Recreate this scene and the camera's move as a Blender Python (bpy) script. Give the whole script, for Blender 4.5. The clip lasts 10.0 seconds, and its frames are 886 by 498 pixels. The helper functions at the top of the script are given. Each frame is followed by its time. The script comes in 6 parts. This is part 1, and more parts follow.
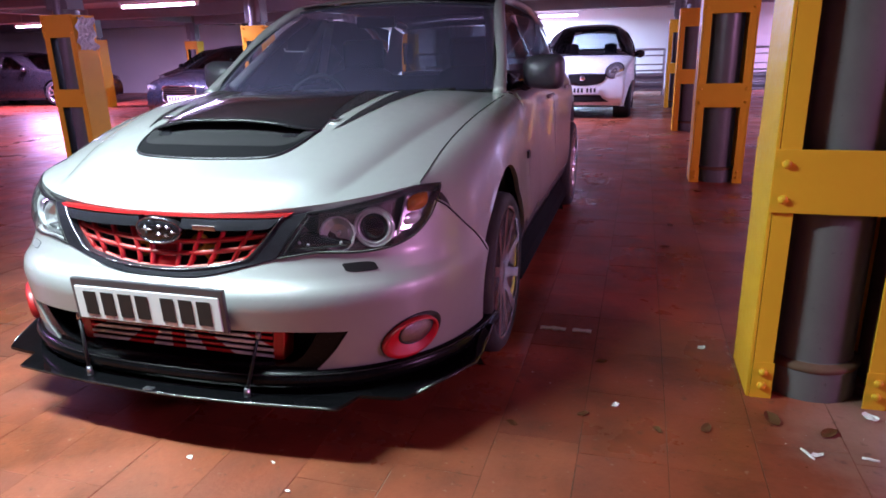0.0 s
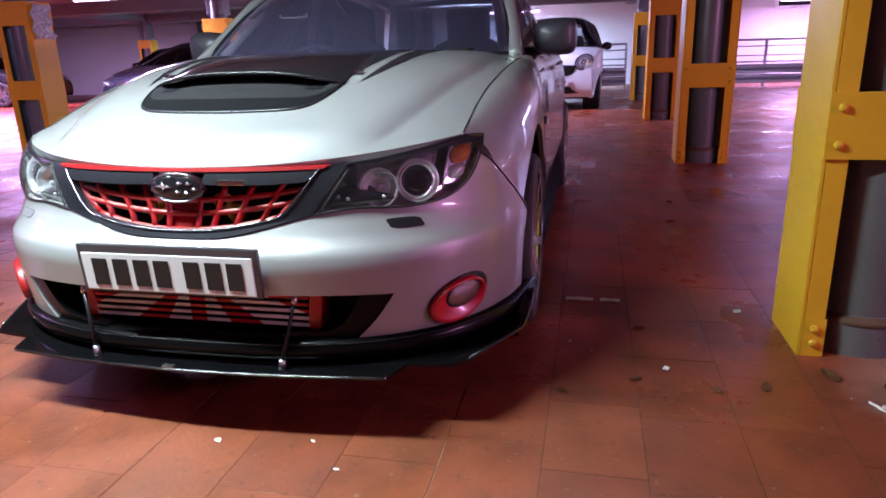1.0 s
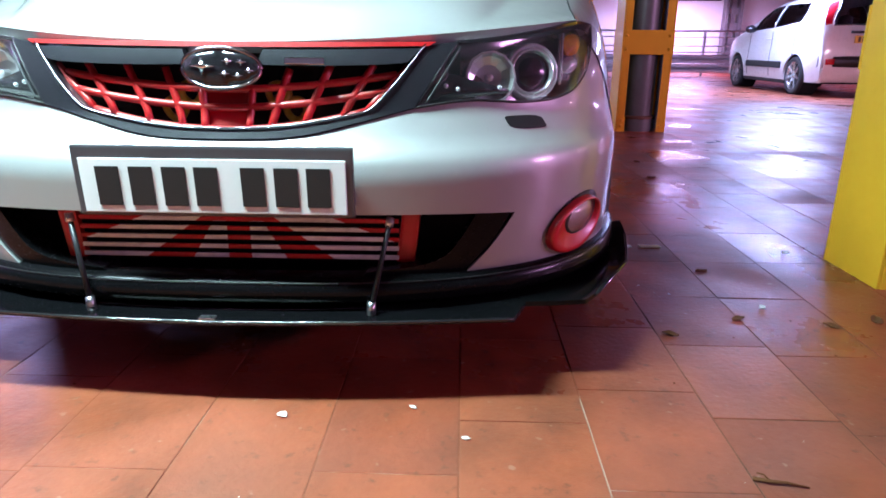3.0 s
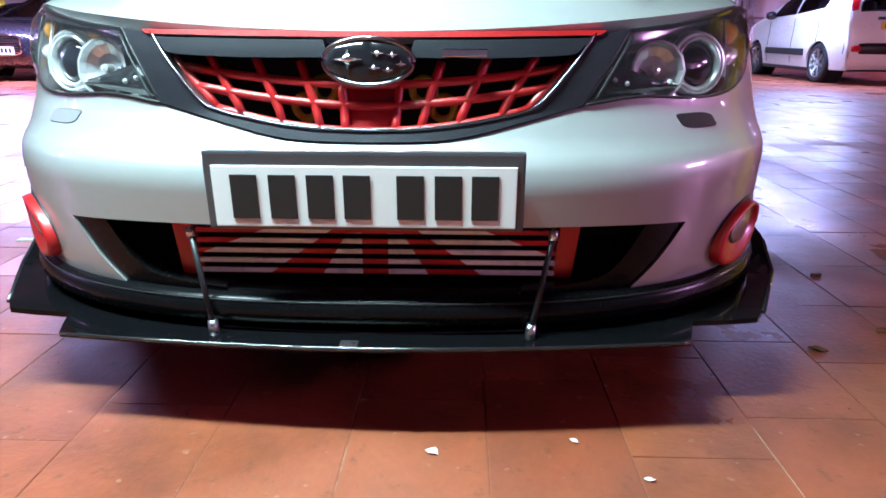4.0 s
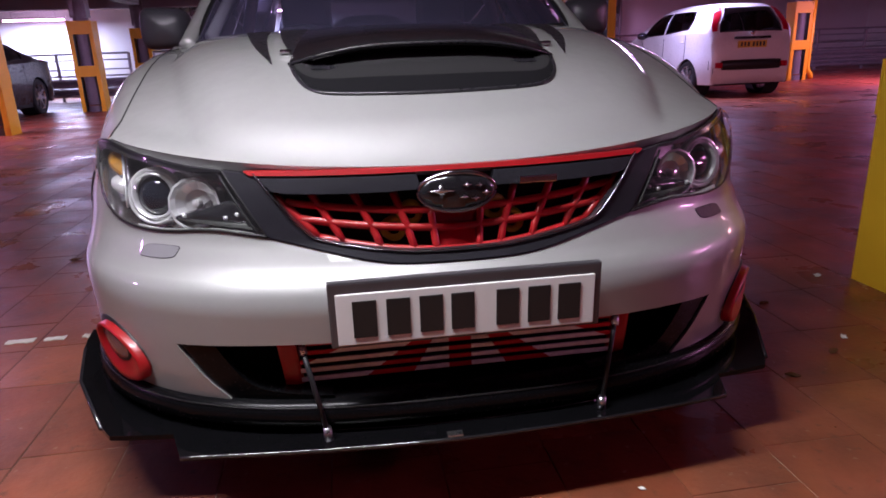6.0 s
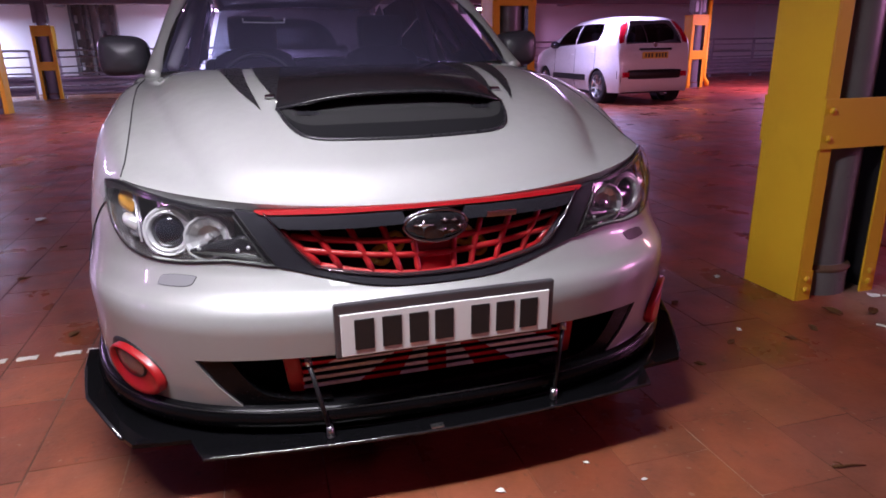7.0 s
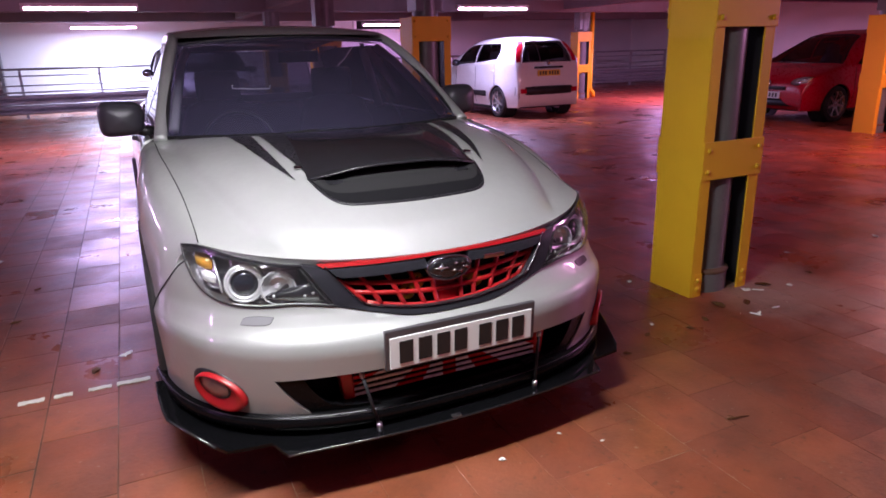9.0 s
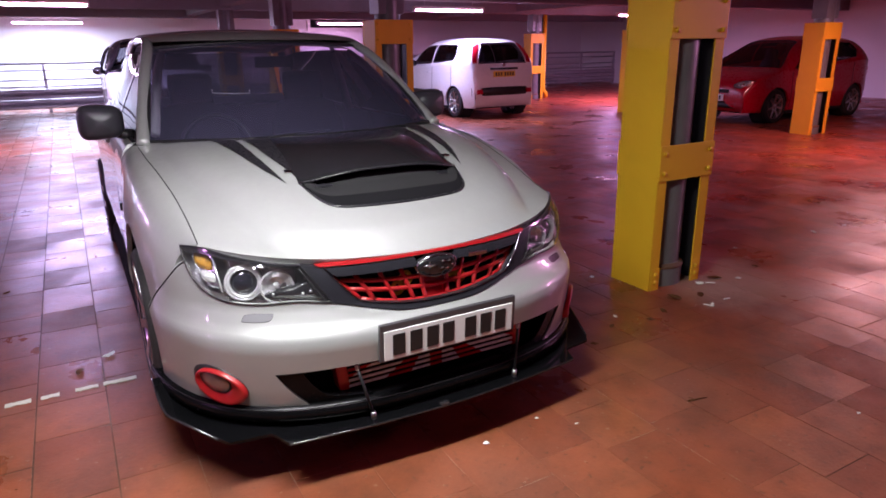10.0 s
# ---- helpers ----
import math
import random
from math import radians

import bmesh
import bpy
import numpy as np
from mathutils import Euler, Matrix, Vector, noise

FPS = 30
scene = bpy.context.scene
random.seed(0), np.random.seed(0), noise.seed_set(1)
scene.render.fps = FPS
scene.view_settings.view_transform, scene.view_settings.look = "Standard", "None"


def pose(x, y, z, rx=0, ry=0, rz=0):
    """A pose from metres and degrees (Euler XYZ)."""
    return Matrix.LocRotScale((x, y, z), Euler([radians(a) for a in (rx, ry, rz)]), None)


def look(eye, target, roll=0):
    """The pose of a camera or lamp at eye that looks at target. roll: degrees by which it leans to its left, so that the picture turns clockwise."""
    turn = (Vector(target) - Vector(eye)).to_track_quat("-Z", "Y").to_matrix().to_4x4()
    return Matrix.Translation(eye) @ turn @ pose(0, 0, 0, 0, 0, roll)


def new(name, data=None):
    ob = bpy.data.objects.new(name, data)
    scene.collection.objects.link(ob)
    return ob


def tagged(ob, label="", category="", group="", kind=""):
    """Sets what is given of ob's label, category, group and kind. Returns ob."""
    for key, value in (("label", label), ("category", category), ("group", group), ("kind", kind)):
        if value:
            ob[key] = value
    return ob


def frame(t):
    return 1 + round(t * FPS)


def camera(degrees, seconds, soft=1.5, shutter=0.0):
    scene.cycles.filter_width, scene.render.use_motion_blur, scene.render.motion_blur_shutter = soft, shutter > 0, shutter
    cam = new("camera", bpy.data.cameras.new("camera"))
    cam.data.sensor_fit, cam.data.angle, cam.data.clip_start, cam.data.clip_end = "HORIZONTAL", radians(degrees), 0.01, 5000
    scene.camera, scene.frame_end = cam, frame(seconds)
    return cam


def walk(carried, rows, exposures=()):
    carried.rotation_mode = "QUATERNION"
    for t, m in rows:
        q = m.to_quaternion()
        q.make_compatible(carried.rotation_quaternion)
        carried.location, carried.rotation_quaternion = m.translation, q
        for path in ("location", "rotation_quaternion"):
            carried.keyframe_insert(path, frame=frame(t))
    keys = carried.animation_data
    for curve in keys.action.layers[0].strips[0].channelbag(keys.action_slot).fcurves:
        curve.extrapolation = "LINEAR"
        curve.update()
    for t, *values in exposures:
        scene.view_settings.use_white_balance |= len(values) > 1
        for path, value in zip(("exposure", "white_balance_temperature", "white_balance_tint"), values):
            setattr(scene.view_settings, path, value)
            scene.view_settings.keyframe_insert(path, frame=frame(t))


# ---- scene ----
from mathutils.geometry import delaunay_2d_cdt

cam = camera(68.4, 10.0, soft=1.7)
PATH = [
    (0, (1.384, -1.51, 1.184), (0.831, 0.323, 0.605), -1.4),
    (0.5, (1.222, -1.464, 1.12), (0.718, 0.385, 0.546), -1.4),
    (1, (1.1, -1.472, 1.013), (0.668, 0.395, 0.44), -1.8),
    (1.5, (0.946, -1.491, 0.922), (0.671, 0.4, 0.33), -1.8),
    (2, (0.762, -1.427, 0.81), (0.591, 0.479, 0.227), -1.0),
    (3.3, (0.392, -1.18, 0.725), (0.348, 0.724, 0.114), 0.6),
    (3.5, (0.329, -1.145, 0.719), (0.256, 0.755, 0.098), 0.3),
    (4, (0.161, -1.087, 0.733), (0.112, 0.811, 0.104), 0.2),
    (4.5, (0.064, -1.031, 0.76), (0.021, 0.869, 0.136), -0.5),
    (5, (-0.027, -1.031, 0.79), (-0.062, 0.87, 0.171), 0.1),
    (5.5, (-0.128, -1.117, 0.891), (-0.158, 0.791, 0.293), -1.9),
    (6, (-0.217, -1.186, 0.960), (0.058, 0.705, 0.372), -2.0),
    (6.2, (-0.266, -1.198, 0.999), (0.129, 0.662, 0.377), -1.0),
    (7.5, (-0.504, -1.504, 1.172), (0.051, 0.327, 0.591), -1.2),
    (8, (-0.671, -1.542, 1.281), (-0.019, 0.257, 0.699), -1.5),
    (8.5, (-0.807, -1.652, 1.351), (-0.062, 0.109, 0.764), -1.3),
    (9, (-0.875, -1.752, 1.373), (-0.068, -0.019, 0.783), -1.4),
    (9.5, (-0.938, -1.833, 1.391), (-0.067, -0.131, 0.804), -1.5),
    (10, (-1.045, -1.828, 1.422), (-0.111, -0.163, 0.825), -0.7),
]
walk(cam, [(t, look(eye, target, roll)) for t, eye, target, roll in PATH],
     [(0.0, 0.74, 6600, 119), (1.0, 0.64, 6700, 122), (2.0, 0.92, 6600, 118), (3.5, 1.14, 6150, 99), (4.5, 0.64, 6400, 112), (5.0, 0.36, 6600, 122), (5.5, -0.10, 6950, 137), (6.0, -0.48, 7250, 148), (7.3, -0.10, 7200, 149), (8.5, -0.02, 7250, 145), (10.0, -0.06, 7350, 141)])

# ---------------------------------------------------------------- light
world = bpy.data.worlds.new("world")
scene.world = world
world.use_nodes = True
world.node_tree.nodes["Background"].inputs[0].default_value = (0.30, 0.18, 0.36, 1)
world.node_tree.nodes["Background"].inputs[1].default_value = 0.02

CEIL = 2.42
# x, y, z of each tube light and added fill lamp, its watts and its tint; the tints carry the colour cast
TUBES_AND_FILLS = [
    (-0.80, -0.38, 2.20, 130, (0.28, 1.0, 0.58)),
    # three added fill lamps out of view: right floor, left side, front right
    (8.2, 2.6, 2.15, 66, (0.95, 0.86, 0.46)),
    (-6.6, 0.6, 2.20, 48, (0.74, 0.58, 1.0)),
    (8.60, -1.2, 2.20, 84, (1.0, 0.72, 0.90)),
    (-1.30, 9.9, 2.10, 180, (0.42, 0.90, 1.0)),
    (5.65, 9.75, 2.10, 130, (0.34, 0.88, 1.0)),
    (-6.6, 8.5, 2.10, 245, (0.52, 0.84, 1.0)),
    (-1.15, 17.6, 2.10, 275, (0.24, 1.0, 0.88)),
    (-7.9, 18.1, 2.05, 250, (0.24, 1.0, 0.88)),
    (6.4, 17.4, 2.10, 95, (0.70, 0.78, 1.0)),
    # two more added lamps, unseen, brighten the right wall and far left
    (11.6, 10.6, 2.10, 270, (0.70, 0.76, 1.0)),
    (-13.5, 12.5, 2.10, 230, (0.72, 0.76, 1.0)),
]
for tx, ty, tz, watts, tint in TUBES_AND_FILLS:
    lamp = bpy.data.lights.new("tube_or_fill_glow", "AREA")
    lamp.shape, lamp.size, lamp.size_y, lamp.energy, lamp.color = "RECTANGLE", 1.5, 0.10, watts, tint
    # the added fill lamp on the right is aimed at the car, the others point downwards
    new("tube_or_fill_glow", lamp).matrix_world = look((tx - 0.06, ty + 0.03, tz - 0.085), (1.0, 0.2, 0.5)) if tx == 8.60 else pose(tx, ty, tz - 0.075)


# ---------------------------------------------------------------- materials
class Nodes:
    """A small wrapper to write node trees briefly."""

    def __init__(self, name):
        self.m = bpy.data.materials.new(name)
        self.m.use_nodes = True
        self.t = self.m.node_tree
        self.p = self.t.nodes["Principled BSDF"]

    def add(self, kind, operation=None, blend_type=None, bands_direction=None, **values):
        n = self.t.nodes.new(kind)
        if operation:
            n.operation = operation
        if blend_type:
            n.blend_type = blend_type
        if bands_direction:
            n.bands_direction = bands_direction
        for k, v in values.items():
            n.inputs[k].default_value = v
        return n

    def link(self, a, b):
        self.t.links.new(a, b)

    def coords(self, kind="Object", scale=(1, 1, 1)):
        c, m = self.add("ShaderNodeTexCoord"), self.add("ShaderNodeMapping")
        m.inputs["Scale"].default_value = scale
        self.link(c.outputs[kind], m.inputs[0])
        return m.outputs[0]

    def noise(self, scale, detail=4, where=None, rough=0.6):
        n = self.add("ShaderNodeTexNoise", Scale=scale, Detail=detail, Roughness=rough)
        self.link(where if where is not None else self.coords(), n.inputs[0])
        return n.outputs[0]

    def ramp(self, fac, stops):
        r = self.add("ShaderNodeValToRGB")
        while len(r.color_ramp.elements) < len(stops):
            r.color_ramp.elements.new(0.5)
        for e, (pos, col) in zip(r.color_ramp.elements, stops):
            e.position, e.color = pos, (*col, 1) if len(col) == 3 else col
        self.link(fac, r.inputs[0])
        return r.outputs[0]

    def mix(self, fac, a, b, blend="MIX"):
        n = self.add("ShaderNodeMixRGB", blend_type=blend)
        for i, v in ((0, fac), (1, a), (2, b)):
            if isinstance(v, (int, float)):
                n.inputs[i].default_value = v
            elif isinstance(v, tuple):
                n.inputs[i].default_value = (*v, 1)
            else:
                self.link(v, n.inputs[i])
        return n.outputs[0]

    def bump(self, height, strength=0.3, distance=0.01):
        b = self.add("ShaderNodeBump", Strength=strength, Distance=distance)
        self.link(height, b.inputs["Height"])
        self.link(b.outputs[0], self.p.inputs["Normal"])

    def set(self, **values):
        for k, v in values.items():
            k = k.replace("_", " ")
            if isinstance(v, (int, float)):
                self.p.inputs[k].default_value = v
            elif isinstance(v, tuple):
                self.p.inputs[k].default_value = (*v, 1)
            else:
                self.link(v, self.p.inputs[k])
        return self


def worn(name, colour, rough=0.5, vary=0.12, scale=6.0, metallic=0.0, bump=0.05, coat=0.0, dirt=(0.05, 0.04, 0.035), grime=0.25):
    """A painted or plain surface with grain, stains and uneven gloss."""
    n = Nodes(name)
    big, fine = n.noise(scale, 5), n.noise(scale * 14, 3)
    dark = tuple(c * (1 - vary) for c in colour)
    light = tuple(min(1, c * (1 + vary)) for c in colour)
    col = n.mix(big, dark, light)
    stain = n.ramp(n.noise(scale * 0.45, 6), [(0.55, (0, 0, 0)), (0.78, (grime, grime, grime))])
    col = n.mix(stain, col, dirt)
    r = n.ramp(fine, [(0.3, (rough * 0.8,) * 3), (0.7, (min(1, rough * 1.2),) * 3)])
    n.set(Base_Color=col, Roughness=r, Metallic=metallic, Coat_Weight=coat, Coat_Roughness=0.06)
    if bump:
        n.bump(fine, bump, 0.004)
    return n.m


def plain(name, colour, rough=0.5, metallic=0.0, coat=0.0, glow=None, power=0.0):
    n = Nodes(name)
    fine = n.noise(90, 2)
    col = n.mix(fine, tuple(c * 0.92 for c in colour), tuple(min(1, c * 1.06) for c in colour))
    n.set(Base_Color=col, Roughness=rough, Metallic=metallic, Coat_Weight=coat, Coat_Roughness=0.05)
    if glow:
        n.set(Emission_Color=glow, Emission_Strength=power)
    return n.m


def clear(name, tint=(0.9, 0.95, 0.95), ior=1.45, rough=0.02, dust=0.0, haze_tint=(0.55, 0.52, 0.56)):
    """Thin glass: clear, with the gloss of its surface."""
    m = bpy.data.materials.new(name)
    m.use_nodes = True
    t = m.node_tree
    t.nodes.clear()
    o, mx = t.nodes.new("ShaderNodeOutputMaterial"), t.nodes.new("ShaderNodeMixShader")
    a, b, f = t.nodes.new("ShaderNodeBsdfTransparent"), t.nodes.new("ShaderNodeBsdfGlossy"), t.nodes.new("ShaderNodeFresnel")
    a.inputs[0].default_value, b.inputs["Roughness"].default_value, f.inputs[0].default_value = (*tint, 1), rough, ior
    for p, q in ((f.outputs[0], mx.inputs[0]), (a.outputs[0], mx.inputs[1]), (b.outputs[0], mx.inputs[2]), (mx.outputs[0], o.inputs[0])):
        t.links.new(p, q)
    # diffuse layer over the glass: dust, and haze put in as colour
    if dust:
        d, md = t.nodes.new("ShaderNodeBsdfDiffuse"), t.nodes.new("ShaderNodeMixShader")
        d.inputs[0].default_value, md.inputs[0].default_value = (*haze_tint, 1), dust
        t.links.new(mx.outputs[0], md.inputs[1])
        t.links.new(d.outputs[0], md.inputs[2])
        t.links.new(md.outputs[0], o.inputs[0])
    return m


def pearl():
    n = Nodes("pearl_white_paint")
    big, flake = n.noise(2.2, 5), n.noise(900, 1)
    col = n.mix(big, (0.305, 0.320, 0.308), (0.345, 0.360, 0.348))
    dust = n.ramp(n.noise(5, 7), [(0.5, (0, 0, 0)), (0.8, (0.16, 0.16, 0.16))])
    col = n.mix(dust, col, (0.28, 0.25, 0.235))
    r = n.ramp(n.noise(30, 4), [(0.3, (0.40,) * 3), (0.75, (0.50,) * 3)])
    n.set(Base_Color=col, Roughness=r, Metallic=0.32, Coat_Weight=0.9, Coat_Roughness=0.03)
    n.bump(flake, 0.03, 0.001)
    return n.m


def carbon(name="carbon_fibre"):
    """Twill weave: two crossed diagonal waves under clear coat."""
    n = Nodes(name)
    c = n.coords("Object")
    w = n.add("ShaderNodeTexWave", Scale=190.0, bands_direction="DIAGONAL")
    n.link(c, w.inputs[0])
    col = n.ramp(w.outputs[0], [(0.35, (0.004, 0.004, 0.006)), (0.65, (0.024, 0.024, 0.030))])
    n.set(Base_Color=col, Roughness=0.45, Specular_IOR_Level=0.15, Coat_Weight=0.9, Coat_Roughness=0.04)
    return n.m


def ray_pattern():
    """Red rays on bright aluminium: a middle ray, two slanting ones and the outer corners."""
    n = Nodes("intercooler_rays")
    sep = n.add("ShaderNodeSeparateXYZ")
    n.link(n.coords("Object"), sep.inputs[0])

    def calc(op, a, b=0.0):
        k = n.add("ShaderNodeMath", operation=op)
        for i, v in ((0, a), (1, b)):
            if isinstance(v, (int, float)):
                k.inputs[i].default_value = v
            else:
                n.link(v, k.inputs[i])
        return k.outputs[0]
    ax, low = calc("ABSOLUTE", sep.outputs[0]), calc("SUBTRACT", 0.400, sep.outputs[2])

    def beyond(start, slope):
        """1 where the place lies outside a slanting edge that is start wide at the top fin."""
        return calc("GREATER_THAN", ax, calc("ADD", calc("MULTIPLY", low, slope), start))
    arch = calc("GREATER_THAN", low, 0.030)
    inner = calc("MULTIPLY", calc("MULTIPLY", calc("GREATER_THAN", ax, 0.025), calc("SUBTRACT", 1.0, beyond(0.036, 0.59))), arch)
    outer = calc("MULTIPLY", beyond(0.050, 1.38), calc("SUBTRACT", 1.0, beyond(0.150, 2.6)))
    col = n.mix(calc("ADD", inner, outer), (0.62, 0.014, 0.010), (0.80, 0.81, 0.81))
    n.set(Base_Color=n.mix(n.ramp(n.noise(40, 5), [(0.5, (0, 0, 0)), (0.75, (0.3,) * 3)]), col, (0.10, 0.07, 0.06)), Roughness=0.36, Metallic=0.1)
    n.bump(n.noise(120, 2), 0.1, 0.002)
    return n.m


def slab_material():
    """Red-brown concrete paving, stained and half polished by tyres."""
    n = Nodes("red_paving")
    c = n.coords("Object")
    g = n.add("ShaderNodeNewGeometry")
    pos = g.outputs["Position"]
    per = n.add("ShaderNodeObjectInfo").outputs["Random"]
    isl = g.outputs["Random Per Island"]
    tone = n.add("ShaderNodeMath", operation="ADD")
    n.link(per, tone.inputs[0])
    n.link(isl, tone.inputs[1])
    fr = n.add("ShaderNodeMath", operation="FRACT")
    n.link(tone.outputs[0], fr.inputs[0])
    base = n.ramp(fr.outputs[0], [(0.0, (0.350, 0.049, 0.016)), (0.4, (0.412, 0.060, 0.019)), (0.7, (0.437, 0.067, 0.022)), (1.0, (0.465, 0.080, 0.029))])
    big = n.ramp(n.noise(0.55, 6, pos), [(0.35, (0.62,) * 3), (0.65, (1.12,) * 3)])
    mid = n.ramp(n.noise(3.5, 7, pos), [(0.34, (0.50,) * 3), (0.5, (0.95,) * 3), (0.66, (1.25,) * 3)])
    col = n.mix(1.0, n.mix(1.0, base, big, "MULTIPLY"), mid, "MULTIPLY")
    dust = n.ramp(n.noise(1.3, 8, pos), [(0.46, (0, 0, 0)), (0.70, (0.42,) * 3)])
    col = n.mix(dust, col, (0.34, 0.090, 0.060))
    spill = n.add("ShaderNodeVectorMath", operation="DISTANCE")
    spill.inputs[1].default_value = (2.35, 0.62, 0.0)
    n.link(pos, spill.inputs[0])
    reach = n.add("ShaderNodeMath", operation="MULTIPLY_ADD")
    reach.inputs[1].default_value, reach.inputs[2].default_value = 0.9, 0.0
    n.link(n.noise(3.0, 7, pos), reach.inputs[0])
    far = n.add("ShaderNodeMath", operation="ADD")
    n.link(spill.outputs["Value"], far.inputs[0])
    n.link(reach.outputs[0], far.inputs[1])
    grey = n.ramp(far.outputs[0], [(0.55, (0.75,) * 3), (0.80, (0.40,) * 3), (1.25, (0, 0, 0))])
    col = n.mix(grey, col, (0.46, 0.25, 0.20))
    oil = n.ramp(n.noise(0.9, 4, pos), [(0.60, (0, 0, 0)), (0.72, (0.6,) * 3)])
    col = n.mix(oil, col, (0.045, 0.028, 0.022))
    fleck = n.ramp(n.noise(34, 3, pos, 0.4), [(0.70, (0, 0, 0)), (0.76, (0.35,) * 3)])
    col = n.mix(fleck, col, (0.50, 0.34, 0.27))
    pits = n.ramp(n.noise(23, 5, pos), [(0.30, (0.55,) * 3), (0.40, (0, 0, 0))])
    col = n.mix(pits, col, (0.055, 0.022, 0.014))
    grit = n.noise(60, 4, pos)
    col = n.mix(0.20, col, n.mix(grit, (0.06, 0.015, 0.008), (0.42, 0.12, 0.06)))
    r = n.ramp(n.noise(1.6, 6, pos), [(0.32, (0.22,) * 3), (0.68, (0.56,) * 3)])
    polish = n.ramp(fr.outputs[0], [(0.0, (1.18,) * 3), (0.35, (0.84,) * 3), (0.6, (1.08,) * 3), (1.0, (0.78,) * 3)])
    n.set(Base_Color=col, Roughness=n.mix(1.0, r, polish, "MULTIPLY"), Specular_IOR_Level=0.42)
    h = n.mix(0.6, n.noise(9, 5, pos), grit)
    n.bump(h, 0.35, 0.006)
    return n.m


def joint_material():
    """Joint filling: packed with red grit, in places open and dark, in places bleached pale."""
    n = Nodes("paving_joint")
    pos = n.add("ShaderNodeNewGeometry").outputs["Position"]
    col = n.ramp(n.noise(1.9, 6, pos), [(0.38, (0.10, 0.026, 0.014)), (0.46, (0.25, 0.040, 0.014)), (0.56, (0.32, 0.060, 0.024)), (0.63, (0.50, 0.33, 0.27))])
    # the bays beside the car are less swept: open joints, black with dirt
    sep = n.add("ShaderNodeSeparateXYZ")
    n.link(pos, sep.inputs[0])
    east = n.add("ShaderNodeMath", operation="MULTIPLY_ADD")
    east.inputs[1].default_value, east.inputs[2].default_value = 0.9, 0.0
    n.link(n.noise(1.1, 4, pos), east.inputs[0])
    edge = n.add("ShaderNodeMath", operation="ADD")
    n.link(sep.outputs[0], edge.inputs[0])
    n.link(east.outputs[0], edge.inputs[1])
    unit = n.add("ShaderNodeMath", operation="MULTIPLY_ADD")
    unit.inputs[1].default_value, unit.inputs[2].default_value = 0.1, 0.5
    n.link(edge.outputs[0], unit.inputs[0])
    open_joint = n.mix(n.ramp(n.noise(3.4, 5, pos), [(0.44, (0, 0, 0)), (0.58, (1, 1, 1))]), (0.022, 0.012, 0.010), (0.20, 0.045, 0.022))
    col = n.mix(n.ramp(unit.outputs[0], [(0.43, (0.9,) * 3), (0.47, (0, 0, 0)), (0.625, (0, 0, 0)), (0.645, (0.9,) * 3), (0.72, (0.9,) * 3), (0.75, (0, 0, 0))]), col, open_joint)
    n.set(Base_Color=n.mix(0.3, col, n.mix(n.noise(70, 3, pos), (0.06, 0.02, 0.015), (0.40, 0.14, 0.07))), Roughness=0.8)
    return n.m


PEARL = pearl()
CARBON = carbon()
RAYS = ray_pattern()
PAVING = slab_material()
GLOSS_BLACK = plain("gloss_black", (0.012, 0.012, 0.014), 0.16, 0.0, 0.8)
DULL_BLACK = worn("dull_black_plastic", (0.0035, 0.0035, 0.004), 0.24, 0.2, 9, grime=0.03, bump=0.03)
DULL_BLACK.node_tree.nodes["Principled BSDF"].inputs["Specular IOR Level"].default_value = 0.14
BEZEL = plain("lamp_bezel", (0.42, 0.40, 0.41), 0.16, 0.9)
BRIGHT_RING = plain("bright_lamp_ring", (0.78, 0.78, 0.80), 0.20, 0.62)
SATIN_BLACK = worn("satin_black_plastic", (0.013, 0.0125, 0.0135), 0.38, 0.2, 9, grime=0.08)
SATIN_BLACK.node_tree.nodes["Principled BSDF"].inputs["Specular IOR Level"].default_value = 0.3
SKIRT = plain("matt_black_plastic", (0.006, 0.006, 0.007), 0.9)
SKIRT.node_tree.nodes["Principled BSDF"].inputs["Specular IOR Level"].default_value = 0.1
MIRROR = worn("grey_black_mirror_plastic", (0.038, 0.035, 0.044), 0.40, 0.2, 9, grime=0.1)
PLATE_BLACK = worn("polished_black_sheet", (0.003, 0.003, 0.0035), 0.06, 0.2, 6, grime=0.02, bump=0)
PLATE_BLACK.node_tree.nodes["Principled BSDF"].inputs["Specular IOR Level"].default_value = 0.2
VINYL = worn("black_vinyl", (0.016, 0.015, 0.018), 0.30, 0.2, 7, grime=0.10, bump=0.02)
# near-black: the shade inside openings and gaps, put into the colour
DARK = plain("cavity_shade", (0.004, 0.004, 0.0045), 0.9)
TRIM = plain("pale_cabin_trim", (0.60, 0.55, 0.52), 0.8)
JOINT = joint_material()
RED = worn("red_paint", (0.58, 0.013, 0.008), 0.36, 0.10, 12, coat=0.35, grime=0.08)
FRAME = worn("glossy_plate_frame", (0.055, 0.05, 0.055), 0.34, 0.1, 12, grime=0.05, coat=0.5)
FOGGLASS = worn("fog_lamp_glass", (0.30, 0.25, 0.25), 0.14, 0.5, 60, 0.8, 0.3, 0.8, (0.05, 0.03, 0.03), 0.8)
COVER = worn("grey_washer_cover", (0.17, 0.17, 0.18), 0.4, 0.06, 12, grime=0.1)
DARK_CHROME = plain("dark_chrome", (0.34, 0.34, 0.38), 0.14, 1.0)
CHROME = plain("chrome", (0.78, 0.78, 0.80), 0.09, 1.0)
STEEL = worn("brushed_steel", (0.55, 0.55, 0.57), 0.3, 0.12, 14, 1.0, grime=0.1)
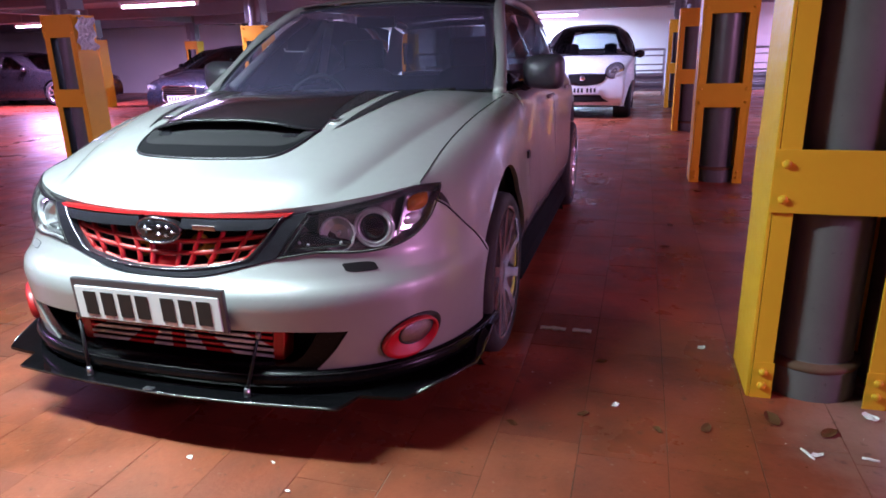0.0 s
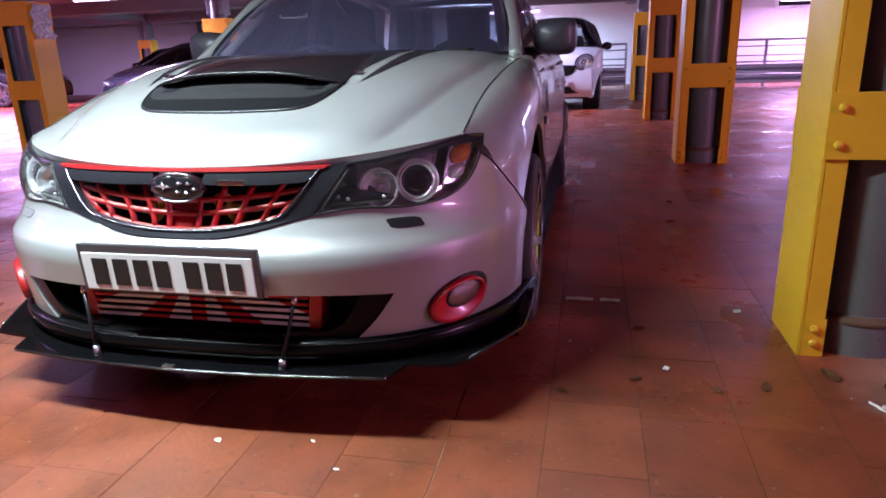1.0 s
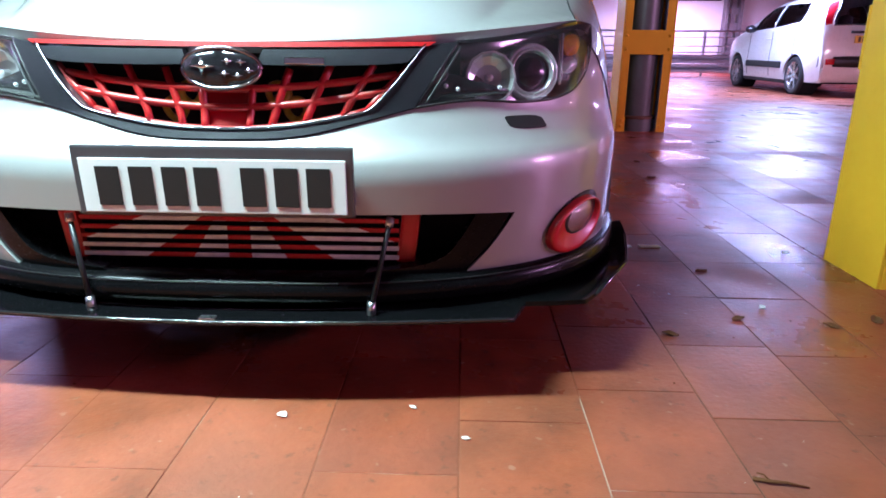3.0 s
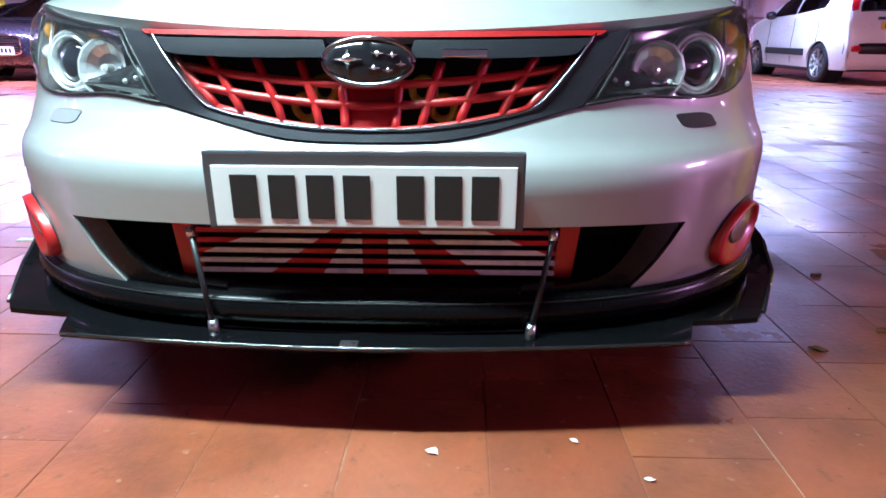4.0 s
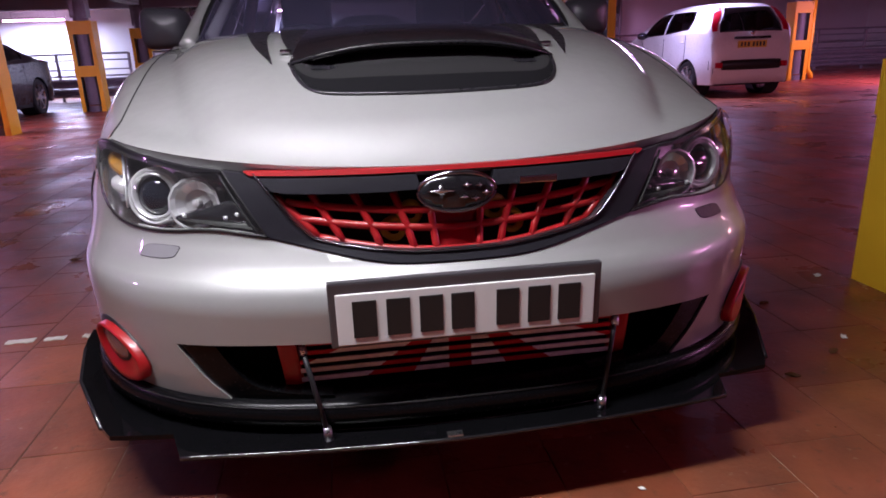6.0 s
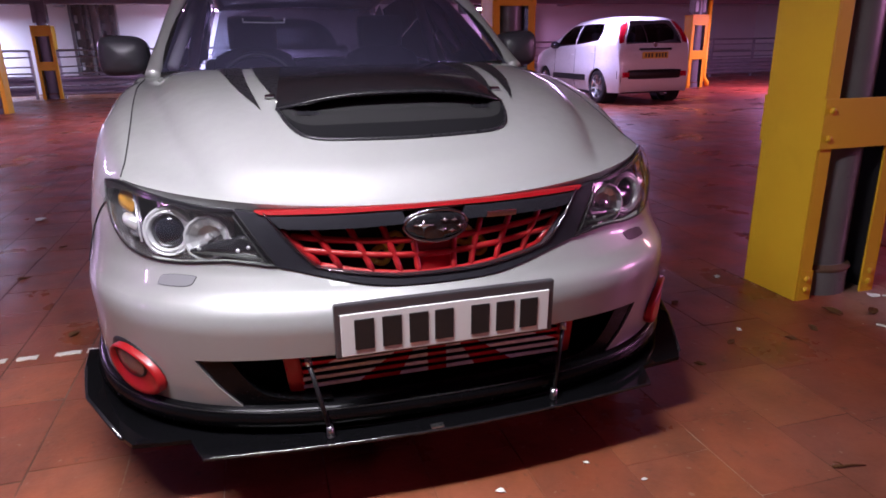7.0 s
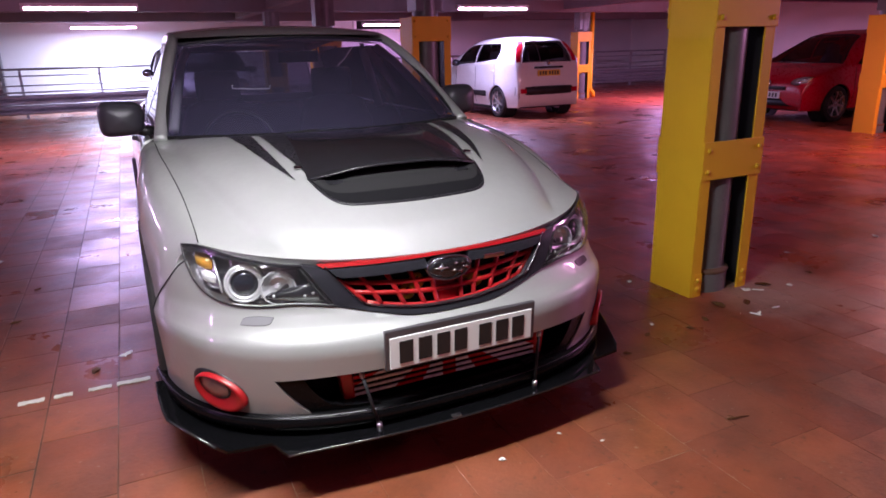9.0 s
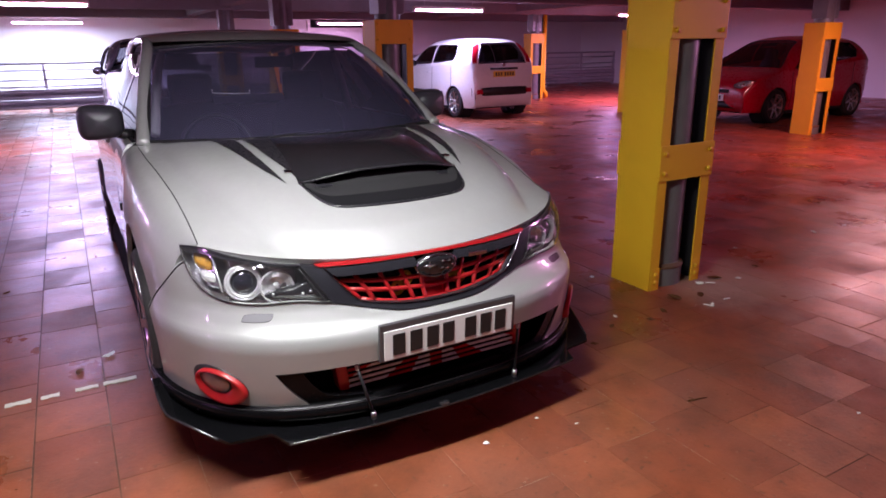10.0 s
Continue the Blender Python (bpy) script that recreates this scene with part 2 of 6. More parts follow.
ALLOY = worn("silver_alloy", (0.62, 0.60, 0.60), 0.22, 0.08, 10, 0.9, grime=0.15, bump=0)
LENS = clear("lamp_lens", (0.95, 0.96, 0.96), 1.42, dust=0.012)
GLASS = clear("car_glass", (0.15, 0.16, 0.19), 1.5)
# purple tint paints reflected haze on top of the windscreen's dust
SCREEN = clear("hazy_screen", (0.60, 0.61, 0.70), 1.5, dust=0.075, haze_tint=(0.40, 0.37, 0.66))
TINTED = clear("tinted_glass", (0.52, 0.54, 0.58), 1.5)
AMBER = worn("amber_lamp", (0.78, 0.20, 0.012), 0.14, 0.55, 70, coat=0.9, grime=0.5, dirt=(0.20, 0.035, 0.004), bump=0.5)
REFLECTOR = plain("lamp_reflector", (0.62, 0.62, 0.66), 0.20, 0.85)
PROJECTOR = plain("projector_lens", (0.010, 0.012, 0.018), 0.05, 0.0, 0.3)
RUBBER = worn("tyre_rubber", (0.020, 0.019, 0.019), 0.75, 0.25, 20, grime=0.3, dirt=(0.09, 0.07, 0.06))
PLATE_WHITE = worn("plate_white", (0.72, 0.73, 0.72), 0.35, 0.05, 8, grime=0.12)
PLATE_YELLOW = plain("plate_yellow", (0.75, 0.48, 0.03), 0.4)
INK = plain("black_ink", (0.012, 0.012, 0.012), 0.5)
CLOTH = worn("seat_cloth", (0.028, 0.028, 0.034), 0.9, 0.3, 30)
YELLOW = worn("yellow_guard_paint", (1.0, 0.40, 0.002), 0.44, 0.10, 3.0, bump=0.10, coat=0.0, grime=0.25, dirt=(0.22, 0.09, 0.02))
YELLOW.node_tree.nodes["Principled BSDF"].inputs["Specular IOR Level"].default_value = 0.3
RUST = worn("rusty_steel", (0.16, 0.060, 0.030), 0.8, 0.35, 14, bump=0.3, grime=0.4)
POST = worn("dirty_grey_steel", (0.145, 0.130, 0.130), 0.34, 0.3, 4.0, bump=0.2, grime=0.5)
CONCRETE = worn("painted_concrete", (0.34, 0.31, 0.32), 0.8, 0.2, 0.8, bump=0.3, grime=0.5)
CEILING = worn("grey_ceiling", (0.27, 0.245, 0.265), 0.85, 0.25, 0.6, bump=0.3, grime=0.6)
WHITEWALL = worn("white_painted_wall", (0.74, 0.75, 0.74), 0.7, 0.08, 0.5, bump=0.2, grime=0.22, dirt=(0.35, 0.30, 0.28))
GALV = worn("galvanised_steel", (0.42, 0.41, 0.43), 0.42, 0.2, 3.0, 0.7, grime=0.4)
TUBE = plain("tube_or_fill_light", (0.9, 0.9, 0.9), 0.4, glow=(0.78, 0.92, 1.0), power=32.0)
ENAMEL = plain("white_enamel", (0.75, 0.75, 0.74), 0.4)
MARKING = worn("worn_white_marking", (0.62, 0.60, 0.52), 0.7, 0.2, 20, grime=0.5)
PLASTIC = plain("clear_plastic_wrap", (0.62, 0.62, 0.66), 0.18, 0.0, 0.6)
PAPER = plain("paper_scrap", (0.75, 0.73, 0.70), 0.8)
BROWN = worn("dead_leaf", (0.15, 0.045, 0.016), 0.95, 0.3, 30, bump=0.1)
BROWN.node_tree.nodes["Principled BSDF"].inputs["Specular IOR Level"].default_value = 0.1
WHITE_CAR = worn("white_car_paint", (0.74, 0.75, 0.73), 0.3, 0.04, 2, coat=0.8, grime=0.1, bump=0)
RED_CAR = worn("red_car_paint", (0.56, 0.012, 0.014), 0.3, 0.08, 2, coat=0.8, grime=0.08, bump=0)
NAVY_CAR = worn("dark_blue_car_paint", (0.011, 0.011, 0.017), 0.28, 0.2, 2, coat=0.9, grime=0.05, bump=0)
BLACK_CAR = worn("black_car_paint", (0.014, 0.013, 0.016), 0.28, 0.2, 2, coat=0.9, grime=0.05, bump=0)
TAIL = plain("red_tail_lamp", (0.55, 0.01, 0.012), 0.2, 0.0, 0.8)


# ---------------------------------------------------------------- mesh helpers
def mesh_of(bm, name, material, smooth=True):
    me = bpy.data.meshes.new(name)
    bm.normal_update()
    for f in bm.faces:
        f.smooth = smooth
    bm.to_mesh(me)
    bm.free()
    me.materials.append(material)
    return me


def part(name, bm, material, parent, label="", smooth=True, sharp=None):
    """Links a bmesh as one mesh object under a thing or a part."""
    me = mesh_of(bm, name, material, smooth) if isinstance(bm, bmesh.types.BMesh) else bm
    if sharp is not None:
        me.set_sharp_from_angle(angle=radians(sharp))
    ob = new(name, me)
    ob.parent = parent
    if label:
        tagged(ob, label)
    return ob


def thing(name, m, label, category, group="", kind=""):
    ob = new(name)
    ob.matrix_world = m
    ob.empty_display_size = 0.1
    return tagged(ob, label, category, group, kind)


def solid(name, bm, material, label, category, group="", kind="", smooth=False, m=None, sharp=None):
    me = mesh_of(bm, name, material, smooth)
    if sharp is not None:
        me.set_sharp_from_angle(angle=radians(sharp))
    ob = new(name, me)
    if m is not None:
        ob.matrix_world = m
    return tagged(ob, label, category, group, kind)


def box(x0, x1, y0, y1, z0, z1, bevel=0.0, bm=None):
    bm = bm or bmesh.new()
    geo = bmesh.ops.create_cube(bm, size=1.0, matrix=Matrix.Translation(((x0 + x1) / 2, (y0 + y1) / 2, (z0 + z1) / 2)) @ Matrix.Diagonal((x1 - x0, y1 - y0, z1 - z0, 1)))
    if bevel:
        es = list({e for v in geo["verts"] for e in v.link_edges})
        bmesh.ops.bevel(bm, geom=es, offset=bevel, segments=2, affect="EDGES", profile=0.7)
    return bm


def tube(points, radius, sides=8, bm=None, closed=False, flat=1.0):
    """A round bar along points; flat squashes it across its own up."""
    bm = bm or bmesh.new()
    pts = [Vector(p) for p in points]
    rings = []
    n = len(pts)
    for i, p in enumerate(pts):
        d = (pts[(i + 1) % n] - pts[i - 1]) if closed else (pts[min(i + 1, n - 1)] - pts[max(i - 1, 0)])
        d.normalize()
        a = d.cross(Vector((0, 0, 1)))
        if a.length < 0.05:
            a = d.cross(Vector((1, 0, 0)))
        a.normalize()
        b = a.cross(d)
        r = radius[i] if isinstance(radius, (list, tuple)) else radius
        rings.append([bm.verts.new(p + a * (r * math.cos(k / sides * math.tau)) + b * (r * flat * math.sin(k / sides * math.tau))) for k in range(sides)])
    for i in range(n if closed else n - 1):
        u, v = rings[i], rings[(i + 1) % n]
        for k in range(sides):
            bm.faces.new((u[k], u[(k + 1) % sides], v[(k + 1) % sides], v[k]))
    if not closed:
        bm.faces.new(rings[0][::-1])
        bm.faces.new(rings[-1])
    return bm


def lathe(profile, sides=32, axis="x", bm=None):
    """Turns (radius, along) pairs round the axis."""
    bm = bm or bmesh.new()
    rings = []
    for r, h in profile:
        ring = []
        for k in range(sides):
            a = k / sides * math.tau
            c, s = r * math.cos(a), r * math.sin(a)
            ring.append(bm.verts.new((h, c, s) if axis == "x" else (c, h, s) if axis == "y" else (c, s, h)))
        rings.append(ring)
    for u, v in zip(rings, rings[1:]):
        for k in range(sides):
            bm.faces.new((u[k], v[k], v[(k + 1) % sides], u[(k + 1) % sides]))
    bmesh.ops.recalc_face_normals(bm, faces=bm.faces[:])
    return bm


def loft(rows, bm=None, closed=False):
    bm = bm or bmesh.new()
    grid = [[bm.verts.new(p) for p in row] for row in rows]
    for a, b in zip(grid, grid[1:]):
        n = len(a)
        for k in range(n if closed else n - 1):
            bm.faces.new((a[k], a[(k + 1) % n], b[(k + 1) % n], b[k]))
    return bm


def spline(points, n=6):
    """A smooth open curve through 2D or 3D points."""
    p = [Vector(q) for q in points]
    if len(p) < 3:
        return [p[0].lerp(p[-1], k / n) for k in range(n + 1)]
    out = []
    for i in range(len(p) - 1):
        a, b, c, d = p[max(i - 1, 0)], p[i], p[i + 1], p[min(i + 2, len(p) - 1)]
        for k in range(n):
            t = k / n
            out.append(0.5 * (2 * b + (c - a) * t + (2 * a - 5 * b + 4 * c - d) * t * t + (3 * b - a - 3 * c + d) * t ** 3))
    return out + [p[-1]]


def chain(*curves):
    """Joins curves end to end into one closed outline."""
    out = []
    for c in curves:
        for q in c:
            q = Vector(q)
            if not out or (q - out[-1]).length > 1e-5:
                out.append(q)
    if (out[0] - out[-1]).length < 1e-5:
        out.pop()
    return out


def inside(p, poly):
    hit, n = False, len(poly)
    for i in range(n):
        a, b = poly[i], poly[i - 1]
        if (a[1] > p[1]) != (b[1] > p[1]) and p[0] < (b[0] - a[0]) * (p[1] - a[1]) / (b[1] - a[1]) + a[0]:
            hit = not hit
    return hit


def patch(outline, place, step=0.03, depth=None, bm=None):
    """A smooth sheet with an exact outline: outline in 2D, place() maps it into space; depth: a vector by which its rim turns back."""
    poly = []
    for i, a in enumerate(outline):
        b = outline[(i + 1) % len(outline)]
        k = max(1, int((b - a).length / step))
        poly += [a.lerp(b, j / k) for j in range(k)]
    verts = [Vector(q[:2]) for q in poly]
    n = len(verts)
    arr = np.array([(q[0], q[1]) for q in verts])
    lo, hi = arr.min(0), arr.max(0)
    for i in range(int((hi[0] - lo[0]) / step) + 1):
        for j in range(int((hi[1] - lo[1]) / step) + 1):
            q = Vector((lo[0] + (i + 0.5 * (j % 2)) * step, lo[1] + (j + 0.5) * step))
            if inside(q, verts[:n]) and np.min((arr[:, 0] - q[0]) ** 2 + (arr[:, 1] - q[1]) ** 2) > (0.5 * step) ** 2:
                verts.append(q)
    v2, _, faces, *_ = delaunay_2d_cdt(verts, [(i, (i + 1) % n) for i in range(n)], [], 1, 1e-6)
    bm = bm or bmesh.new()
    vs = [bm.verts.new(place(q[0], q[1])) for q in v2]
    made = []
    for f in faces:
        try:
            made.append(bm.faces.new([vs[i] for i in f]))
        except ValueError:
            pass
    bmesh.ops.recalc_face_normals(bm, faces=made)
    if depth is not None:
        rim = [e for e in bm.edges if e.is_boundary and e.verts[0] in vs]
        geo = bmesh.ops.extrude_edge_only(bm, edges=rim)
        bmesh.ops.translate(bm, verts=[g for g in geo["geom"] if isinstance(g, bmesh.types.BMVert)], vec=Vector(depth))
    return bm


def flip(points):
    """The mirror image of an outline across the middle."""
    return [Vector((-q[0], *q[1:])) for q in reversed(points)]


def smoothstep(a, b, x):
    t = min(1.0, max(0.0, (x - a) / (b - a)))
    return t * t * (3 - 2 * t)


def interp(x, xs, ys):
    return float(np.interp(x, xs, ys))


# ---------------------------------------------------------------- the place
XL, XR, YB, YF = -23.0, 17.0, -7.0, 19.0
bed = solid("floor", box(XL, XR, YB, YF, -0.30, -0.0013), JOINT, "red-brown concrete paving of the car park deck", "floor", kind="structure")
solid("ceiling", box(XL, XR, YB, YF, CEIL, CEIL + 0.25), CEILING, "dark grey concrete car park ceiling", "ceiling", kind="structure")
for wx, wy, sx, sy, nm, ma in ((XL - 0.1, 6, 0.2, 26.4, "wall_west", CONCRETE), (XR + 0.1, 6, 0.2, 26.4, "wall_east", WHITEWALL),
                               (-3, YB - 0.1, 40, 0.2, "wall_south", CONCRETE), (-3, YF + 0.1, 40, 0.2, "wall_north", WHITEWALL)):
    solid(nm, box(wx - sx / 2, wx + sx / 2, wy - sy / 2, wy + sy / 2, -0.3, CEIL + 0.25), ma, "painted concrete wall of the car park", "wall", kind="structure")
# downstand beams over each row of columns, and two along the deck
for i, by in enumerate((-3.1, 0.9, 4.88, 8.8, 12.75, 16.9)):
    solid("beam_%d" % (i + 1), box(XL + 0.01, XR - 0.01, by - 0.16, by + 0.16, 2.16, CEIL - 0.004, 0.01), CEILING, "dark steel downstand beam under the ceiling", "beam", kind="structure")
for i, bx in enumerate((-12.1, -5.0, 2.07, 9.4)):
    solid("beam_%d" % (i + 7), box(bx - 0.12, bx + 0.12, YB + 0.01, YF - 0.01, 2.22, CEIL - 0.008, 0.01), CEILING, "dark steel beam along the deck", "beam", kind="structure")


def tube_or_fill_light(x, y, z):
    t = thing("tube_or_fill_light", pose(x, y, z), "white fluorescent batten light under the ceiling, seen ones and added fills", "ceiling light", "tube lights")
    part("housing", box(-0.78, 0.78, -0.05, 0.05, -0.02, 0.03, 0.008), ENAMEL, t, smooth=False)
    part("tube", tube([(-0.74, 0, -0.045), (0.74, 0, -0.045)], 0.02, 10), TUBE, t, "glowing white tube")
    for sx in (-0.76, 0.76):
        part("end_cap", box(sx - 0.02, sx + 0.02, -0.03, 0.03, -0.07, -0.021, 0.004), ENAMEL, t, smooth=False)
        part("hanger", tube([(sx * 0.7, 0, 0.03), (sx * 0.7, 0, CEIL - z - 0.001)], 0.006, 6), GALV, t)
    return t


# the added fill lamps get a batten as well
for tx, ty, tz, *_ in TUBES_AND_FILLS:
    tube_or_fill_light(tx, ty, tz)

# steel columns in yellow guards: side panels, corner strips, cross plates with bolts
SHARED = {}


def shared(key, make, material, smooth=True):
    if key not in SHARED:
        SHARED[key] = mesh_of(make(), key, material, smooth)
    return SHARED[key]


def steel_column(x, y, turn=0.0, tall=1.68):
    c = thing("column", pose(x, y, 0, 0, 0, turn), "round steel column in a bolted yellow steel guard", "column", "columns", "structure")
    w, d = 0.22, 0.155
    part("post", shared("post", lambda: lathe([(0.0, 0.0), (0.155, 0.0), (0.155, 0.12), (0.135, 0.14), (0.135, CEIL - 0.002)], 28, "z"), POST), POST, c, "grimy grey steel post", sharp=40)
    part("head", shared("head", lambda: box(-0.15, 0.15, -0.12, 0.12, tall + 0.06, CEIL - 0.012, 0.01), POST, False), POST, c, "grey upper casing")
    for s in (-1, 1):
        part("side_panel", shared("side%d" % s, lambda: box(min(s * w, s * (w - 0.012)), max(s * w, s * (w - 0.012)), -d, d, 0.0, tall, 0.003), YELLOW, False), YELLOW, c, "yellow side panel")
        # black sheet paints the shade on the panel's inner side
        part("lining", shared("lining%d" % s, lambda: box(min(s * (w - 0.015), s * (w - 0.020)), max(s * (w - 0.015), s * (w - 0.020)), -d + 0.014, d - 0.014, 0.002, tall - 0.01), SATIN_BLACK, False), SATIN_BLACK, c, "dark sheet for the shade on the inner face")
        for t in (-1, 1):
            part("corner_strip", shared("strip%d%d" % (s, t), lambda: box(min(s * (w - 0.014), s * (w - 0.075)), max(s * (w - 0.014), s * (w - 0.075)), min(t * d, t * (d - 0.01)), max(t * d, t * (d - 0.01)), 0.0, tall - 0.002, 0.002), YELLOW, False), YELLOW, c)
    for z0, z1 in ((0.665, 0.868), (1.44, tall + 0.004)):
        for t in (-1, 1):
            p = part("cross_plate", shared("plate%.2f%d" % (z0, t), lambda: box(-w - 0.002, w + 0.002, min(t * (d + 0.001), t * (d + 0.011)), max(t * (d + 0.001), t * (d + 0.011)), z0, z1, 0.003), YELLOW, False), YELLOW, c)
            for bx in (-w + 0.035, w - 0.035):
                for bz in (z0 + 0.045, z1 - 0.045):
                    b = part("bolt", shared("bolt", lambda: lathe([(0.0, -0.012), (0.010, -0.012), (0.014, -0.006), (0.014, 0.0), (0.0, 0.0)], 10, "y"), YELLOW), YELLOW, p)
                    b.matrix_local = pose(bx, t * (d + 0.011), bz, 0, 0, 0 if t < 0 else 180)
    part("collar", shared("collar", lambda: lathe([(0.1365, 0.138), (0.158, 0.128), (0.162, 0.120), (0.158, 0.110), (0.1555, 0.108)], 28, "z"), RUST), RUST, c, "rusty collar round the foot of the post")
    for s in (-1, 1):
        for t in (-1, 1):
            part("foot_plate", shared("foot%d%d" % (s, t), lambda: box(min(s * (w - 0.012), s * (w - 0.080)), max(s * (w - 0.012), s * (w - 0.080)), min(t * (d + 0.0005), t * (d + 0.004)), max(t * (d + 0.0005), t * (d + 0.004)), 0.0, 0.135, 0.0015), YELLOW, False), YELLOW, c, "yellow foot plate")
    for s in (-1, 1):
        for bz in (0.05, 0.10):
            b = part("bolt", SHARED["bolt"], YELLOW, c)
            b.matrix_local = pose(s * (w - 0.045), -d - 0.004, bz)
    return c


COLUMNS = [(2.02, 0.905, 0.5), (2.07, 4.88, 0), (2.07, 8.80, 0), (2.07, 12.80, 0), (-4.98, 4.88, 0), (-4.98, 8.90, 0), (-4.98, 12.85, 0), (-4.98, 16.8, 0),
           (9.25, 4.50, 0), (9.55, 8.70, 0), (10.05, 12.85, 0), (-12.1, 12.8, 0), (-12.1, 16.8, 0)]
for cx, cy, ct in COLUMNS:
    steel_column(cx, cy, ct)


r = random.Random(11)
rows = []
for k in range(13):
    z = 1.30 + 0.36 * k / 12
    rows.append([(-4.748 + r.uniform(0.0, 0.035), 4.74 + 0.03 * math.sin(k * 1.3) + 0.26 * j / 9, z + r.uniform(-0.012, 0.012)) for j in range(10)])
solid("plastic_wrap", loft(rows), PLASTIC, "crumpled clear plastic wrap taped to a yellow column guard", "plastic wrap", smooth=False)


def railing(x0, x1, y):
    r = thing("railing", pose(0, y, 0), "grey galvanised railing over a corrugated crash barrier", "railing", kind="structure")
    n = max(1, round((x1 - x0) / 1.55))
    for k in range(n + 1):
        px = x0 + (x1 - x0) * k / n
        part("post", box(px - 0.03, px + 0.03, -0.03, 0.03, 0.0, 1.13, 0.004), GALV, r, smooth=False)
    for z, rad in ((1.12, 0.026), (0.97, 0.016), (0.75, 0.016), (0.60, 0.020)):
        part("rail", tube([(x0, -0.045, z), (x1, -0.045, z)], rad, 8), GALV, r)
    for zc in (0.43, 0.20):
        prof = [(-0.06, zc + 0.11), (-0.10, zc + 0.08), (-0.10, zc + 0.04), (-0.05, zc), (-0.10, zc - 0.04), (-0.10, zc - 0.08), (-0.06, zc - 0.11)]
        part("barrier", loft([[(x, q[0], q[1]) for q in prof] for x in (x0, x1)]), GALV, r, "corrugated crash barrier", smooth=False)
    return r


for k, px in enumerate((-4.55, -3.90, 8.15, -11.3)):
    pier = thing("wall_pier_%d" % (k + 1), pose(px, YF - 0.20, 0), "dark castellated steel stanchion against the white wall", "stanchion", kind="structure")
    for sx in (-1, 1):
        part("flange", box(sx * 0.20 - 0.035, sx * 0.20 + 0.035, -0.14, 0.14, 0.0, CEIL - 0.02, 0.004), POST, pier, smooth=False)
    for j in range(6):
        part("web", box(-0.165, 0.165, -0.02, 0.02, j * 0.40, j * 0.40 + 0.20), POST, pier, smooth=False)
    part("web", box(-0.06, 0.06, -0.03, 0.03, 0.0, CEIL - 0.03), POST, pier, smooth=False)
vent = thing("wall_vent", pose(6.9, YF - 0.03, 2.16), "dark vent panel in a white frame on the far wall", "vent", kind="structure")
part("vent_panel", box(-0.95, 0.95, -0.02, 0.02, -0.17, 0.17), DARK, vent, smooth=False)
for x0, x1, z0, z1 in ((-1.05, 1.05, 0.17, 0.25), (-1.05, 1.05, -0.25, -0.17), (-1.05, -0.95, -0.17, 0.17), (0.95, 1.05, -0.17, 0.17)):
    part("vent_frame", box(x0, x1, -0.04, 0.025, z0, z1, 0.004), ENAMEL, vent, smooth=False)
drain = thing("drain_pipe", pose(10.34, 12.78, 0), "yellow-painted drain pipe with an elbow beside a column", "pipe", kind="structure")
part("pipe", tube([(0, 0, CEIL - 0.02), (0, 0, 0.28), (0.02, 0, 0.20), (0.08, -0.02, 0.14), (0.10, -0.02, 0.02)], 0.055, 12), YELLOW, drain)
railing(-12.0, -5.3, 16.6)
railing(-4.7, 1.9, 16.6)
railing(2.3, 9.6, 16.6)
railing(10.4, 16.5, 16.6)


# ---------------------------------------------------------------- the white car
hero = thing("hatchback_car", pose(0, 0, 0), "pearl white sports hatchback with black bonnet panel and red grille", "car")

# plan of the nose: a superellipse, set back level by level
TH = np.linspace(0, math.pi / 2, 500)
SA, SB = np.sin(TH) ** (1 / 1.4), 1 - np.cos(TH) ** (1 / 1.4)
SS = np.concatenate(([0], np.cumsum(np.hypot(0.91 * np.diff(SA), 0.9 * np.diff(SB)))))


LEVEL = np.linspace(0.05, 0.95, 361)
KERNEL = np.exp(-0.5 * (np.arange(-16, 17) / 0.9) ** 2)


def rounded(zs, vs):
    """A profile through the given levels with its bends eased."""
    raw = np.interp(LEVEL, zs, vs)
    return np.convolve(np.pad(raw, 16, mode="edge"), KERNEL / KERNEL.sum(), mode="valid")


WIDE = rounded([0.15, 0.50, 0.62, 0.80], [0.908, 0.914, 0.90, 0.878])
SETBACK = rounded([0.15, 0.25, 0.32, 0.40, 0.48, 0.515, 0.55, 0.60, 0.66, 0.70, 0.735, 0.80], [0.055, 0.035, 0.022, 0.012, 0.004, 0.012, 0.048, 0.076, 0.087, 0.098, 0.112, 0.140])


def half_width(z):
    return float(np.interp(z, LEVEL, WIDE))


def nose_y(z):
    return float(np.interp(z, LEVEL, SETBACK))


def ux(x, z):
    return math.copysign(float(np.interp(abs(x) / half_width(z), SA, SS)), x)


def uy(y, z, side=1):
    return side * float(np.interp((y - nose_y(z)) / 0.9, SB, SS))


def nose_raw(u, z):
    a, b = np.interp(abs(u), SS, SA), np.interp(abs(u), SS, SB)
    return Vector((math.copysign(half_width(z) * a, u), nose_y(z) + 0.9 * b, z))


def nose(u, z, off=0.0):
    p = nose_raw(u, z)
    if off:
        h = 0.012
        n = (nose_raw(u + h, z) - nose_raw(u - h, z)).cross(nose_raw(u, z + h) - nose_raw(u, z - h)).normalized()
        p = p + n * off
    return p


def on_nose(off=0.0):
    return lambda u, z: nose(u, z, off)


def nz(points, n=6):
    """A smooth curve on the nose through (x, z) pairs, or (None, z, y) on the flank."""
    return spline([Vector((ux(q[0], q[1]), q[1])) if q[0] is not None else Vector((uy(q[2], q[1]), q[1])) for q in points], n)


